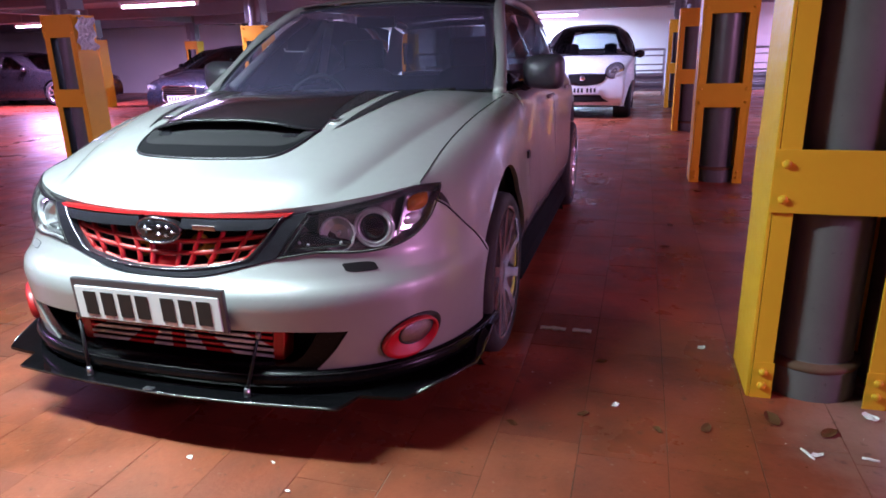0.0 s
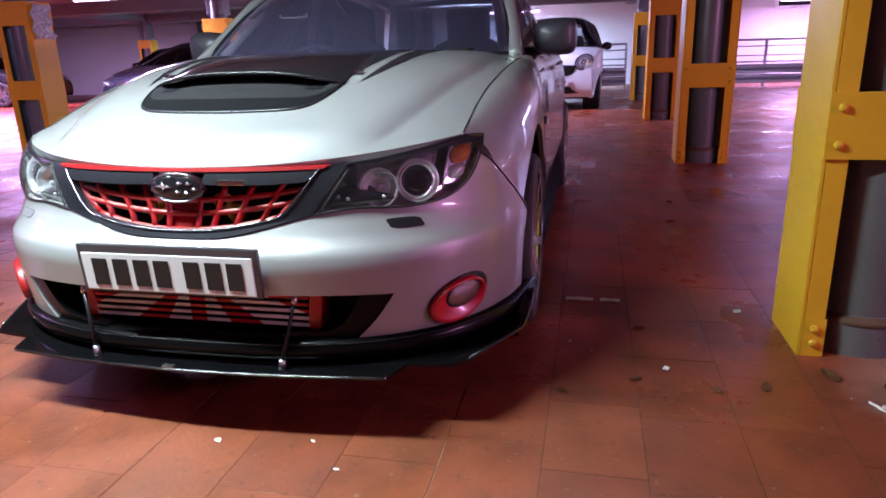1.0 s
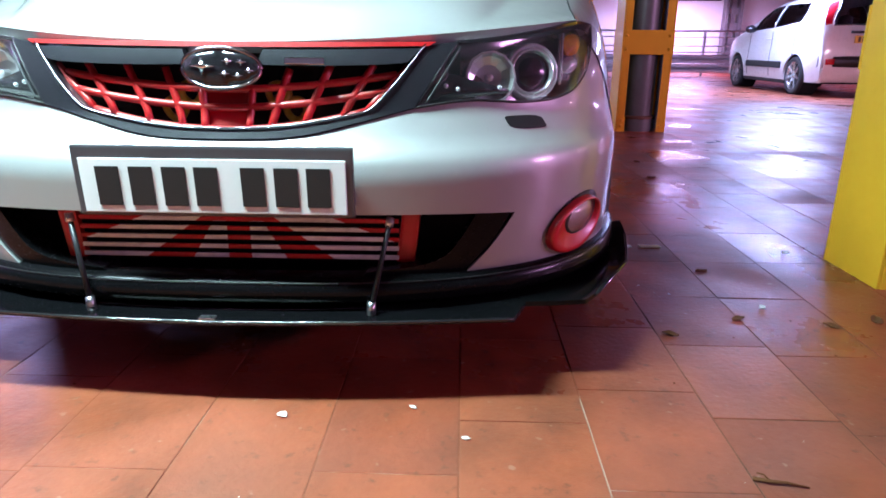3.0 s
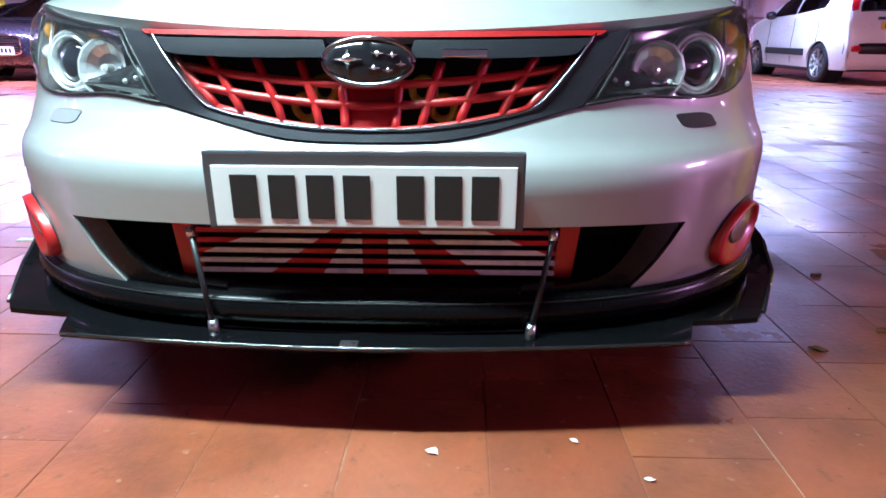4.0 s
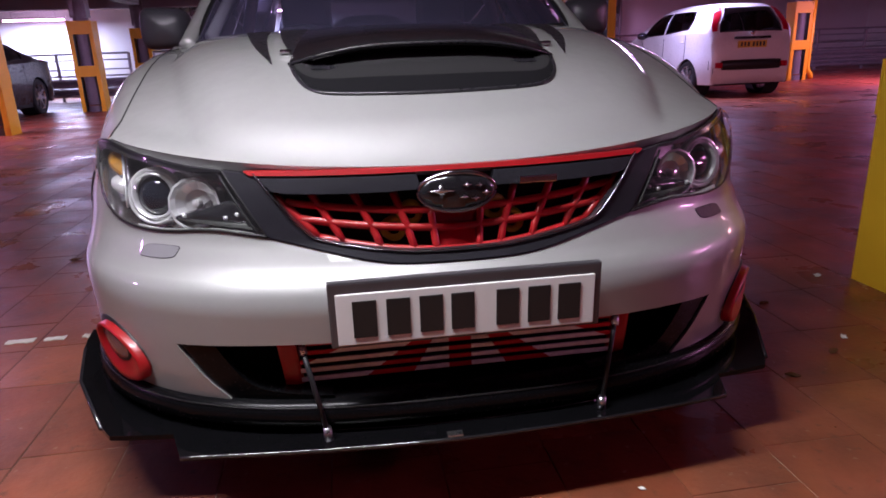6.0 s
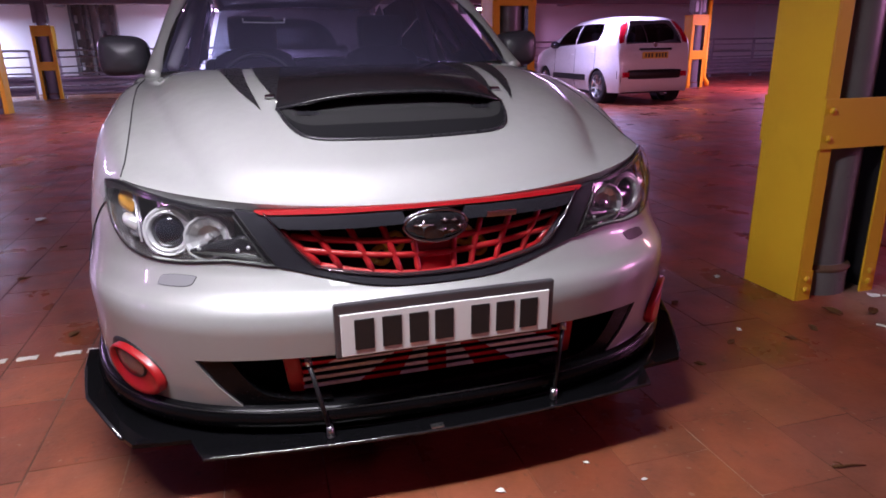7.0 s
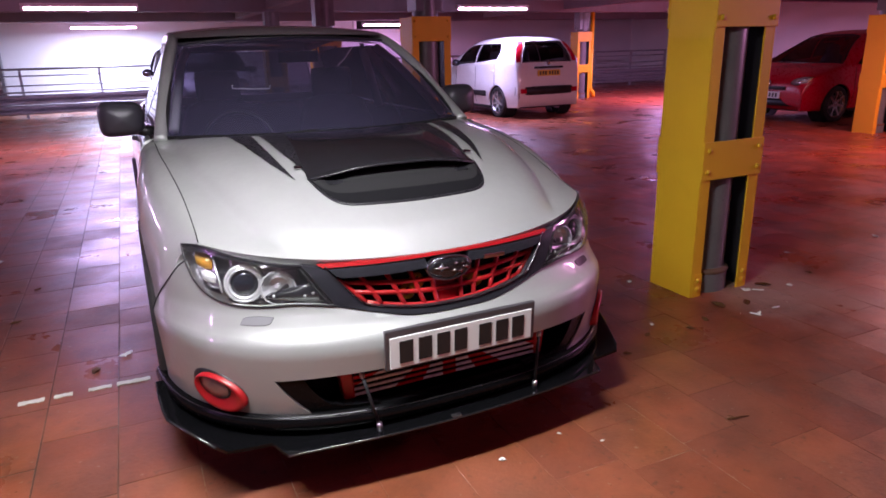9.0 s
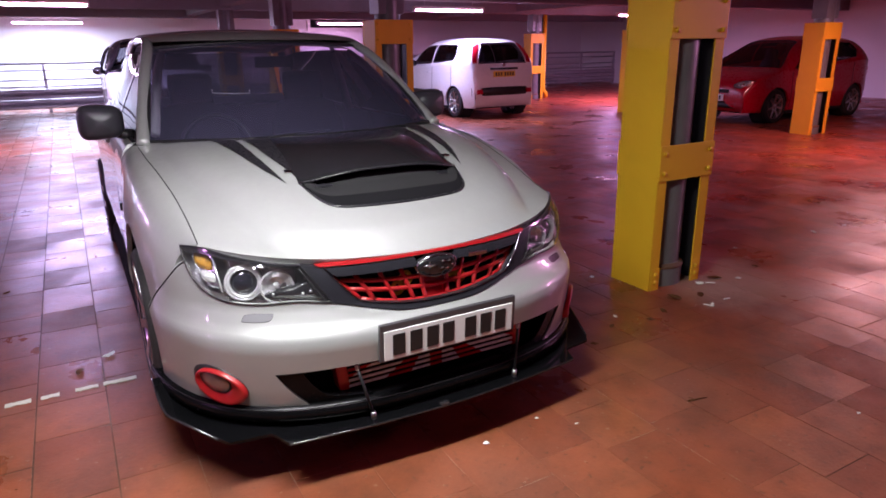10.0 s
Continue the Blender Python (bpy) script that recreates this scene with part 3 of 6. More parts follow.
# bumper skin: upper edge under grille and lamps, flank, wheel arch, lower edge, mouth
B_TOP = [(0, 0.548), (0.14, 0.553), (0.275, 0.582), (0.38, 0.608), (0.49, 0.622), (0.60, 0.616), (0.68, 0.620)]
B_LAMP = [(0.68, 0.620), (0.735, 0.642), (0.767, 0.686), (0.778, 0.735)]
half = chain(nz(B_TOP), nz(B_LAMP), nz([(0.778, 0.735), (None, 0.705, 0.462), (None, 0.62, 0.545), (None, 0.515, 0.634)]),
             nz([(None, 0.515, 0.634), (None, 0.40, 0.588), (None, 0.245, 0.588)]),
             nz([(None, 0.245, 0.588), (0.83, 0.255), (0.74, 0.262), (0.60, 0.265), (0.49, 0.266)]),
             nz([(0.49, 0.266), (0.545, 0.325), (0.592, 0.394)], 4), nz([(0.592, 0.394), (0.40, 0.404), (0, 0.41)], 5))
bumper = part("front_bumper", patch(half + flip(half)[1:-1], on_nose(), 0.014, (0, 0.025, 0)), PEARL, hero, sharp=40)
for s in (-1, 1):
    # washer covers, lamps in the bumper
    c = [Vector((ux(0.614, 0.58) * s + 0.048 * math.copysign(abs(math.cos(a)) ** 0.5, math.cos(a)) - s * 0.020 * math.sin(a), 0.577 + 0.0125 * math.copysign(abs(math.sin(a)) ** 0.5, math.sin(a)))) for a in np.linspace(0, math.tau, 28, endpoint=False)]
    # grey left and black right put differing reflections into the covers' colour
    part("washer_cover", patch(c, on_nose(0.0016), 0.02, (0, 0.004, 0)), COVER if s < 0 else SATIN_BLACK, bumper, "headlamp washer cover", sharp=30)
    part("washer_gap", tube([nose(q[0], q[1], 0.0005) for q in c], 0.0012, 5, closed=True), DARK, bumper)
    cu, cz = ux(0.746, 0.345) * s, 0.342

    def oval(ru, rz, du=0.0, dz=0.0):
        out = []
        for a in np.linspace(0, math.tau, 36, endpoint=False):
            p, q = ru * math.cos(a), rz * math.sin(a)
            out.append(Vector((cu + s * (du + p), cz + dz + q + 0.18 * p)))
        return out if s > 0 else out[::-1]
    fog = part("fog_lamp", patch(oval(0.110, 0.066), on_nose(0.003), 0.02, (0, 0.02, 0)), SATIN_BLACK, bumper, "fog lamp in a red surround")
    rings = ((0.101, 0.062, -0.008, -0.004, 0.0), (0.099, 0.060, -0.008, -0.004, 0.015), (0.093, 0.056, -0.008, -0.003, 0.022), (0.083, 0.050, -0.004, 0.0, 0.019), (0.063, 0.041, 0.012, 0.015, 0.006))
    b = loft([[nose(q[0], q[1], off) for q in oval(ru, rz, du, dz)] for ru, rz, du, dz, off in rings], closed=True)
    bmesh.ops.recalc_face_normals(b, faces=b.faces[:])
    part("surround", b, RED, fog, "glossy red surround")
    b = loft([[nose(q[0], q[1], off) for q in oval(0.063 * k, 0.041 * k, 0.012, 0.015)] for k, off in ((1.0, 0.0065), (0.8, 0.011), (0.5, 0.015), (0.2, 0.017), (0.02, 0.0172))], closed=True)
    bmesh.ops.recalc_face_normals(b, faces=b.faces[:])
    glass_f = part("lamp_glass", b, FOGGLASS, fog, "clear fog lamp glass")
    b = loft([[nose(q[0], q[1], off) for q in oval(0.063 * k, 0.041 * k, 0.012, 0.015)] for k, off in ((1.02, 0.0075), (0.95, 0.0105), (0.90, 0.0095))], closed=True)
    part("lamp_bead", b, SATIN_BLACK, glass_f)

# mouth of the bumper: near-black slab for the shade inside, corner louvres and the cooler in it
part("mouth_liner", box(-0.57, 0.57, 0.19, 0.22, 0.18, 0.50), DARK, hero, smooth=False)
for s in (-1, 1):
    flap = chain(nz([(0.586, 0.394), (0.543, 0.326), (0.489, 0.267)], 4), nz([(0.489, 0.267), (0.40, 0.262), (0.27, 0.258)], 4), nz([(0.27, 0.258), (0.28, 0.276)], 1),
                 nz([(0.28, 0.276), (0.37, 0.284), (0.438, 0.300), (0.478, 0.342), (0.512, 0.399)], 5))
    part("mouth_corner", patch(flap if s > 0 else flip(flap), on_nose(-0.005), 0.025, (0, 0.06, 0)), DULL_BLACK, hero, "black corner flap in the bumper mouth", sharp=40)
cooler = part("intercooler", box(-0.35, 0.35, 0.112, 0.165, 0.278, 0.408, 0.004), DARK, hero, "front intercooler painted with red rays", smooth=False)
for k in range(6):
    z = 0.288 + k * 0.0203
    part("fin", box(-0.345, 0.345, 0.098, 0.1025, z, z + 0.0098, 0.0015), RAYS, cooler, smooth=False)
for s in (-1, 1):
    b = box(-0.02, 0.02, 0.098, 0.16, 0.282, 0.41, 0.008)
    for v in b.verts:
        v.co.x += s * (0.366 + 0.12 * (v.co.z - 0.345))
    part("end_tank", b, RED, cooler, "red end tank", smooth=False)

# lower lip, splitter, winglets and stay rods
rows = []
for u in np.linspace(-uy(0.70, 0.25), uy(0.70, 0.25), 90):
    rows.append([nose(u, 0.268, -0.03), nose(u, 0.268, 0.006), nose(u, 0.262, 0.018), nose(u, 0.245, 0.027), nose(u, 0.225, 0.027), nose(u, 0.210, 0.012), nose(u, 0.205, -0.06)])
lip = part("lip_spoiler", loft(rows), DULL_BLACK, hero, "satin black lower lip")
# thin bead shaped in where a highlight runs along the lip
part("lip_edge", tube([r[2] + Vector((0, 0, 0.001)) for r in rows], 0.0016, 6), SATIN_BLACK, lip, "bead added along the lip edge for its highlight")
edge = chain(spline([(0, -0.036), (0.3, -0.022), (0.59, 0.010)], 8), [(0.607, 0.055), (0.622, 0.098)], spline([(0.622, 0.098), (0.70, 0.108), (0.757, 0.118)], 3),
             [(0.785, 0.158), (0.912, 0.40)], spline([(0.912, 0.40), (0.928, 0.49), (0.930, 0.585)], 3), [(0.82, 0.60), (0.5, 0.5), (0, 0.5)])


def sheet_z(x, y):
    return 0.197 + 0.06 * smoothstep(0.39, 0.56, y) * smoothstep(0.78, 0.90, abs(x))


b = patch(edge + flip(edge)[1:-1], lambda x, y: Vector((x, y, sheet_z(x, y))), 0.04, (0, 0, -0.011))
bmesh.ops.holes_fill(b, edges=[e for e in b.edges if e.is_boundary])
splitter = part("splitter", b, PLATE_BLACK, hero, "black front splitter plate", sharp=30)
front = spline([(-0.59, 0.010), (-0.3, -0.022), (0, -0.036), (0.3, -0.022), (0.59, 0.010)], 8)
# added gloss beads make the highlight lines on the splitter
part("splitter_edge", tube([(q[0], q[1] + 0.002, 0.1925) for q in front], 0.0045, 6), GLOSS_BLACK, splitter, "gloss bead added for the front edge highlight")
part("splitter_bead", tube([(q[0] * 0.5, q[1] * 0.5 + 0.038, 0.1985) for q in front], 0.0022, 6), GLOSS_BLACK, splitter, "gloss bead standing in for a reflected line")
part("bolt_plate", box(-0.052, -0.020, -0.034, -0.016, 0.1965, 0.2005, 0.001), STEEL, splitter, "small bright bolt plate", smooth=False)
for s in (-1, 1):
    part("splitter_edge", tube([(s * x, y, sheet_z(x, y) - 0.004) for x, y in ((0.787, 0.160), (0.912, 0.40), (0.922, 0.45), (0.928, 0.50), (0.930, 0.585))], 0.0055, 6), GLOSS_BLACK, splitter, "gloss bead added for the outer edge highlight")
    rod = part("stay_rod", tube([(s * 0.332, 0.045, 0.388), (s * 0.295, 0.010, 0.212)], 0.0055, 8), SATIN_BLACK, hero, "thin stay rod to the splitter")
    part("rod_end", tube([(s * 0.2955, 0.0105, 0.225), (s * 0.294, 0.010, 0.197)], [0.009, 0.010], 8), STEEL, rod, "bright bolt end")
    part("rod_end", tube([(s * 0.333, 0.046, 0.396), (s * 0.331, 0.044, 0.378)], [0.008, 0.009], 8), STEEL, rod, "bright bolt end")

# number plate: frame, white plate, plain bars for its characters
pm = pose(0, -0.004, 0.478, 3, 0, 0)
plate = part("number_plate", box(-0.271, 0.271, -0.012, 0.004, -0.069, 0.069, 0.005), FRAME, hero, "white number plate in a dark frame", smooth=False)
plate.matrix_local = pm
part("plate_face", box(-0.257, 0.257, -0.0155, -0.010, -0.062, 0.045, 0.002), PLATE_WHITE, plate, "white reflective plate", smooth=False)
for k, cx in enumerate((-0.203, -0.138, -0.074, -0.012, 0.078, 0.142, 0.204)):
    part("bar", box(cx - 0.023, cx + 0.023, -0.0175, -0.0148, -0.047, 0.030, 0.001), INK, plate, smooth=False)

# grille: near-black slab for the shade behind it, carbon surround, red lattice, badge
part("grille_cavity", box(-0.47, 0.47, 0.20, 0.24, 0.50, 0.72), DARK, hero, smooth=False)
sur = chain(nz([(0, 0.549), (0.14, 0.554), (0.275, 0.583), (0.378, 0.610)]), nz([(0.378, 0.610), (0.405, 0.652), (0.436, 0.700), (0.462, 0.738)], 4),
            nz([(0.462, 0.738), (0.392, 0.728)], 2), nz([(0.392, 0.728), (0.350, 0.672), (0.300, 0.617), (0.272, 0.600), (0.20, 0.585), (0.10, 0.572), (0, 0.569)], 5))
surround = part("grille_surround", patch(sur + flip(sur)[1:-1], on_nose(0.005), 0.012, (0, 0.03, 0)), CARBON, hero, "carbon weave grille surround", sharp=40)
line = nz([(0.398, 0.731), (0.352, 0.672), (0.302, 0.617), (0.272, 0.600), (0.20, 0.584), (0.10, 0.571), (0, 0.568)], 5)
line = line + [Vector((-q[0], q[1])) for q in reversed(line[:-1])]
part("bright_line", tube([nose(q[0], q[1], 0.009) for q in line], 0.0020, 6), DARK_CHROME, surround, "bright edging line")
red_top = chain(nz([(0, 0.7225), (0.2, 0.7235), (0.405, 0.727)]), nz([(0.405, 0.727), (0.418, 0.735)], 2), nz([(0.418, 0.735), (0.2, 0.733), (0, 0.732)]))
part("red_strip", patch(red_top + flip(red_top)[1:-1], on_nose(0.010), 0.008, (0, 0.02, 0)), RED, surround, "red strip under the bonnet edge", sharp=40)
lattice = new("red_grille")
lattice.parent = hero
tagged(lattice, "red painted lattice grille")


def bar_along(points, w=0.0084):
    return tube([nose(q[0], q[1], -0.022) for q in points], w, 6)


for z_mid, z_end, xe in ((0.648, 0.680, 0.348), (0.612, 0.645, 0.322), (0.576, 0.608, 0.285)):
    pts = [Vector((ux(x, 0.62), z_mid + (z_end - z_mid) * (abs(x) / xe) ** 1.7)) for x in np.linspace(-xe, xe, 25)]
    part("cross_bar", bar_along(pts), RED, lattice)
for s in (-1, 1):
    for x0, x1, z0 in ((0.300, 0.232, 0.700), (0.212, 0.156, 0.698), (0.128, 0.088, 0.690), (0.052, 0.044, 0.650), (0.372, 0.280, 0.695)):
        part("upright", bar_along([Vector((ux(s * (x0 + (x1 - x0) * t), 0.64), z0 + (0.575 + 0.03 * (x1 / 0.28) ** 2 - z0) * t)) for t in np.linspace(0, 1, 6)]), RED, lattice)
    wing = chain(nz([(0.07, 0.690), (0.20, 0.689), (0.345, 0.694), (0.372, 0.705)]), nz([(0.372, 0.705), (0.390, 0.722)], 2), nz([(0.390, 0.722), (0.2, 0.7185), (0.08, 0.718)]))
    wing = wing if s > 0 else flip(wing)
    part("wing_bar", patch(wing, on_nose(0.010), 0.008, (0, 0.03, 0)), CARBON, surround, "carbon weave bar beside the badge", sharp=40)
mid = chain(nz([(0, 0.577), (0.043, 0.577)], 2), nz([(0.043, 0.577), (0.050, 0.65)], 2), nz([(0.050, 0.65), (0, 0.65)], 2))
part("centre_panel", patch(mid + flip(mid)[1:-1], on_nose(-0.031), 0.02, (0, 0.01, 0)), RED, lattice, "solid red middle panel")
for s in (-1, 1):
    for hx, hz in ((0.092, 0.632), (0.128, 0.600)):
        coil = tube([(s * hx + 0.021 * math.cos(a), 0.150 + 0.006 * math.sin(2 * a), hz + 0.021 * math.sin(a)) for a in np.linspace(0, math.tau, 20, endpoint=False)], 0.0075, 8, closed=True)
        part("horn", coil, PLATE_YELLOW, hero, "yellow horn coil behind the grille")
badge = new("badge")
badge.parent = hero
tagged(badge, "oval chrome badge with plain bright shapes")
part("badge_ring", tube([(0.079 * math.cos(a), 0.071 + 0.012 * math.cos(a) ** 2, 0.686 + 0.039 * math.sin(a)) for a in np.linspace(0, math.tau, 48, endpoint=False)], 0.0042, 8, closed=True), DARK_CHROME, badge)
oval_pts = [Vector((0.076 * math.cos(a), 0.036 * math.sin(a))) for a in np.linspace(0, math.tau, 40, endpoint=False)]
part("badge_face", patch(oval_pts, lambda x, z: Vector((x, 0.066 + 1.9 * x * x + 3 * z * z, 0.686 + z)), 0.012, (0, 0.035, 0)), GLOSS_BLACK, badge)
for bx, bz, r in ((-0.034, 0.004, 0.026), (0.018, 0.014, 0.011), (0.044, 0.012, 0.011), (0.012, -0.010, 0.011), (0.036, -0.014, 0.011), (0.058, -0.004, 0.011)):
    d = [Vector((bx + r * math.cos(a) * (1 if k % 2 == 0 else 0.28), bz + 0.62 * r * math.sin(a) * (1 if k % 2 == 0 else 0.28))) for k, a in enumerate(np.linspace(0, math.tau, 8, endpoint=False))]
    part("badge_shape", patch(d, lambda x, z: Vector((x, 0.0625 + 1.9 * x * x + 3 * z * z, 0.686 + z)), 0.01, (0, 0.003, 0)), CHROME, badge)
part("small_badge", box(0.128, 0.206, 0.074, 0.084, 0.694, 0.708, 0.002), CHROME, surround, "small bright badge", smooth=False)

# headlamps
for s in (-1, 1):
    o = chain(nz([(0.464, 0.7385), (0.55, 0.748), (0.66, 0.768), (0.735, 0.786), (0.785, 0.782)]), nz([(0.785, 0.782), (0.783, 0.74), (0.769, 0.686), (0.735, 0.643), (0.68, 0.622), (0.60, 0.618), (0.49, 0.624), (0.381, 0.611)]),
              nz([(0.381, 0.611), (0.408, 0.652), (0.439, 0.700), (0.464, 0.7385)], 4))
    o = o if s > 0 else flip(o)
    lampset = part("headlamp", patch(o, on_nose(-0.055), 0.03), BEZEL, hero, "clear headlamp unit with a black bezel")
    part("lamp_rim", tube([nose(q[0], q[1], 0.002) for q in o], 0.003, 6, closed=True), SATIN_BLACK, lampset)
    wall = loft([[nose(q[0], q[1], 0.0) for q in o], [nose(q[0], q[1], -0.055) for q in o]], closed=True)
    part("lamp_wall", wall, BEZEL, lampset)
    fin = nz([(0.402, 0.619), (0.428, 0.660), (0.470, 0.728)], 4)
    part("lamp_trim", tube([nose(s * q[0], q[1], 0.001) for q in fin], 0.0024, 6), SATIN_BLACK, lampset, "dark inner edge of the lamp")
    shelf = chain(nz([(0.405, 0.622), (0.52, 0.634), (0.60, 0.642)]), nz([(0.60, 0.642), (0.55, 0.655), (0.50, 0.668)], 3), nz([(0.50, 0.668), (0.445, 0.680), (0.405, 0.622)], 3))
    part("lamp_shelf", patch(shelf if s > 0 else flip(shelf), on_nose(-0.020), 0.02, (0, 0.03, 0)), GLOSS_BLACK, lampset, "black inner bezel")
    lid = chain(nz([(0.466, 0.739), (0.55, 0.747), (0.66, 0.767), (0.735, 0.785), (0.782, 0.781)]), nz([(0.782, 0.781), (0.766, 0.762), (0.735, 0.768), (0.66, 0.7545), (0.55, 0.738), (0.462, 0.7345)]))
    part("lamp_eyelid", patch(lid if s > 0 else flip(lid), on_nose(0.0065), 0.01, (0, 0.01, 0)), GLOSS_BLACK, lampset, "black eyelid strip", sharp=40)

    def lens_at(u, z):
        """The lens bows outwards between its lower and upper edge."""
        x = abs(nose_raw(u, z).x)
        lo = interp(x, (0.381, 0.49, 0.60, 0.68, 0.735, 0.785), (0.611, 0.624, 0.618, 0.622, 0.643, 0.72))
        hi = interp(x, (0.381, 0.464, 0.55, 0.66, 0.735, 0.785), (0.612, 0.7385, 0.748, 0.768, 0.786, 0.782))
        f = min(1.0, max(0.0, (z - lo) / max(0.01, hi - lo)))
        return nose(u, z, 0.004 + 0.062 * f * (1 - f) * smoothstep(0.41, 0.62, x))
    part("lens", patch(o, lens_at, 0.014), LENS, lampset, "clear outer lens").visible_shadow = False

    def bowl(x, z, r, off, profile, mat, nm, lb, sides=28):
        u = ux(s * x, z)
        p = nose(u, z, off)
        q = (nose(u, z, off + 0.1) - p).normalized()
        q = (q * 0.45 + Vector((0, -1, 0)) * 0.55).normalized()
        b = lathe([(a * r, h * r) for a, h in profile], sides, "z")
        bmesh.ops.transform(b, matrix=Matrix.Translation(p) @ q.to_track_quat("Z", "Y").to_matrix().to_4x4(), verts=b.verts[:])
        part(nm, b, mat, lampset, lb, smooth=sides > 20)
    bowl(0.650, 0.686, 0.051, -0.040, [(1.24, 0.0), (1.22, 0.24), (1.14, 0.34), (1.06, 0.30), (1.03, 0.20), (0.98, 0.36), (0.90, 0.36), (0.84, 0.05)], BRIGHT_RING, "lamp_ring", "bright projector ring")
    bowl(0.650, 0.686, 0.042, -0.040, [(1.0, 0.0), (0.94, 0.14), (0.70, 0.30), (0.36, 0.40), (0.0, 0.44)], PROJECTOR, "projector", "dark glass projector lens")
    bowl(0.554, 0.678, 0.049, -0.052, [(1.15, 0.5), (1.05, 0.52), (0.95, 0.25), (0.6, 0.05), (0.2, 0.0), (0.16, 0.35), (0.0, 0.4)], BRIGHT_RING, "beam_bowl", "bright faceted inner reflector", 13)
    ind = chain(nz([(0.706, 0.660), (0.716, 0.766)], 2), nz([(0.716, 0.766), (0.774, 0.774)], 2), nz([(0.774, 0.774), (0.772, 0.72), (0.742, 0.660)], 3))
    part("indicator", patch(ind if s > 0 else flip(ind), on_nose(-0.024), 0.012, (0, 0.02, 0)), REFLECTOR, lampset, "bright reflector behind the indicator")
    # a domed amber lens in the upper half of the outer cell, a clear one below it
    for zc, rz, ru, mat, lb in ((0.742, 0.024, 0.042, AMBER, "amber indicator lens"), (0.696, 0.019, 0.034, BRIGHT_RING, "clear side lamp reflector")):
        uc = ux(s * (0.748 if mat is AMBER else 0.740), zc)
        rows_i = [[nose(uc + ru * q * math.copysign(abs(math.cos(a)) ** 0.7, math.cos(a)), zc + rz * q * math.copysign(abs(math.sin(a)) ** 0.7, math.sin(a)) + 0.14 * s * ru * q * math.cos(a), -0.020 + 0.016 * (1 - q * q)) for a in np.linspace(0, math.tau, 24, endpoint=False)] for q in (0.02, 0.4, 0.7, 0.9, 1.0)]
        cell = loft(rows_i, closed=True)
        bmesh.ops.holes_fill(cell, edges=[e for e in cell.edges if e.is_boundary and (e.verts[0].co - rows_i[0][0]).length < 0.01], sides=0)
        bmesh.ops.recalc_face_normals(cell, faces=cell.faces[:])
        part("amber_lens" if mat is AMBER else "side_lamp", cell, mat, lampset, lb)
    part("cell_divider", tube([nose(ux(s * x, z), z, -0.012) for x, z in ((0.703, 0.652), (0.708, 0.70), (0.714, 0.764))], 0.0030, 6), BRIGHT_RING, lampset)
    for x, z in ((0.445, 0.655), (0.470, 0.648), (0.560, 0.650)):
        part("lamp_screw", lathe([(0.0, 0.004), (0.004, 0.003), (0.005, 0.0)], 10, "z"), BRIGHT_RING, lampset).matrix_local = Matrix.Translation(nose(ux(s * x, z), z, -0.012)) @ pose(0, 0, 0, 90)

# bonnet
def edge_z(x):
    return 0.736 + 0.055 * (abs(x) / 0.735) ** 2


def rear_y(x):
    return 1.20 + 0.315 * (x / 0.74) ** 2


def edge_y(x):
    z = edge_z(x)
    return nose_raw(ux(x, z), z)[1]


def hood_z(x, y):
    y0, y1 = edge_y(x), rear_y(x)
    v = min(1.0, max(0.0, (y - y0) / (y1 - y0)))
    z = edge_z(x) + (1.012 - 0.010 * (x / 0.74) ** 2 - edge_z(x)) * (1 - (1 - v) ** 2.2)
    # the raised middle falls to a fold that runs from the lamp's inner end to the corner of the windscreen
    d = interp(y, (0.10, 0.25, 0.50, 0.90, 1.50), (0.465, 0.520, 0.605, 0.695, 0.737)) - abs(x)
    dome = 0.5 * (d + math.sqrt(d * d + 0.00002))
    fade = smoothstep(0, 0.10, v) * (1 - smoothstep(0.85, 1.02, v))
    return z + fade * (0.036 * (1 - math.exp(-dome / 0.045)) - 0.011)


def bonnet_x(y):
    return interp(y, (0.36, 0.5, 0.6, 0.75, 0.9, 1.2, 1.47), (0.738, 0.739, 0.743, 0.752, 0.765, 0.788, 0.794))


def on_hood(off):
    return lambda x, y: Vector((x, y, hood_z(x, y) + off))


rows = []
for t in np.linspace(0, 1, 80):
    row = []
    for q in np.linspace(-1, 1, 141):
        x, y = q * 0.738, 0.8
        for _ in range(4):
            y = edge_y(x) + (rear_y(x) - edge_y(x)) * t ** 1.15
            x = q * bonnet_x(y)
        row.append((x, y, hood_z(x, y)))
    rows.append(row)
front_lip = [(p[0], p[1] + 0.012, p[2] - 0.022) for p in rows[0]]
side_down = [[(r[0][0], r[0][1], r[0][2] - 0.02)] + r + [(r[-1][0], r[-1][1], r[-1][2] - 0.02)] for r in [front_lip] + rows]
bonnet = part("bonnet", loft(side_down), PEARL, hero, sharp=50)

for s in (-1, 1):
    # dark tubes draw the shade in the gaps between panels
    part("panel_gap", tube([(s * (bonnet_x(y) - 0.0005), y, hood_z(bonnet_x(y), y) + 0.0002) for y in np.linspace(0.40, 1.49, 24)], 0.0022, 5), DARK, bonnet)
    part("panel_gap", tube([nose(s * q[0], q[1], 0.0) for q in nz([(0.779, 0.735), (None, 0.705, 0.464), (None, 0.62, 0.547), (None, 0.515, 0.634)])], 0.003, 5), DARK, bumper)

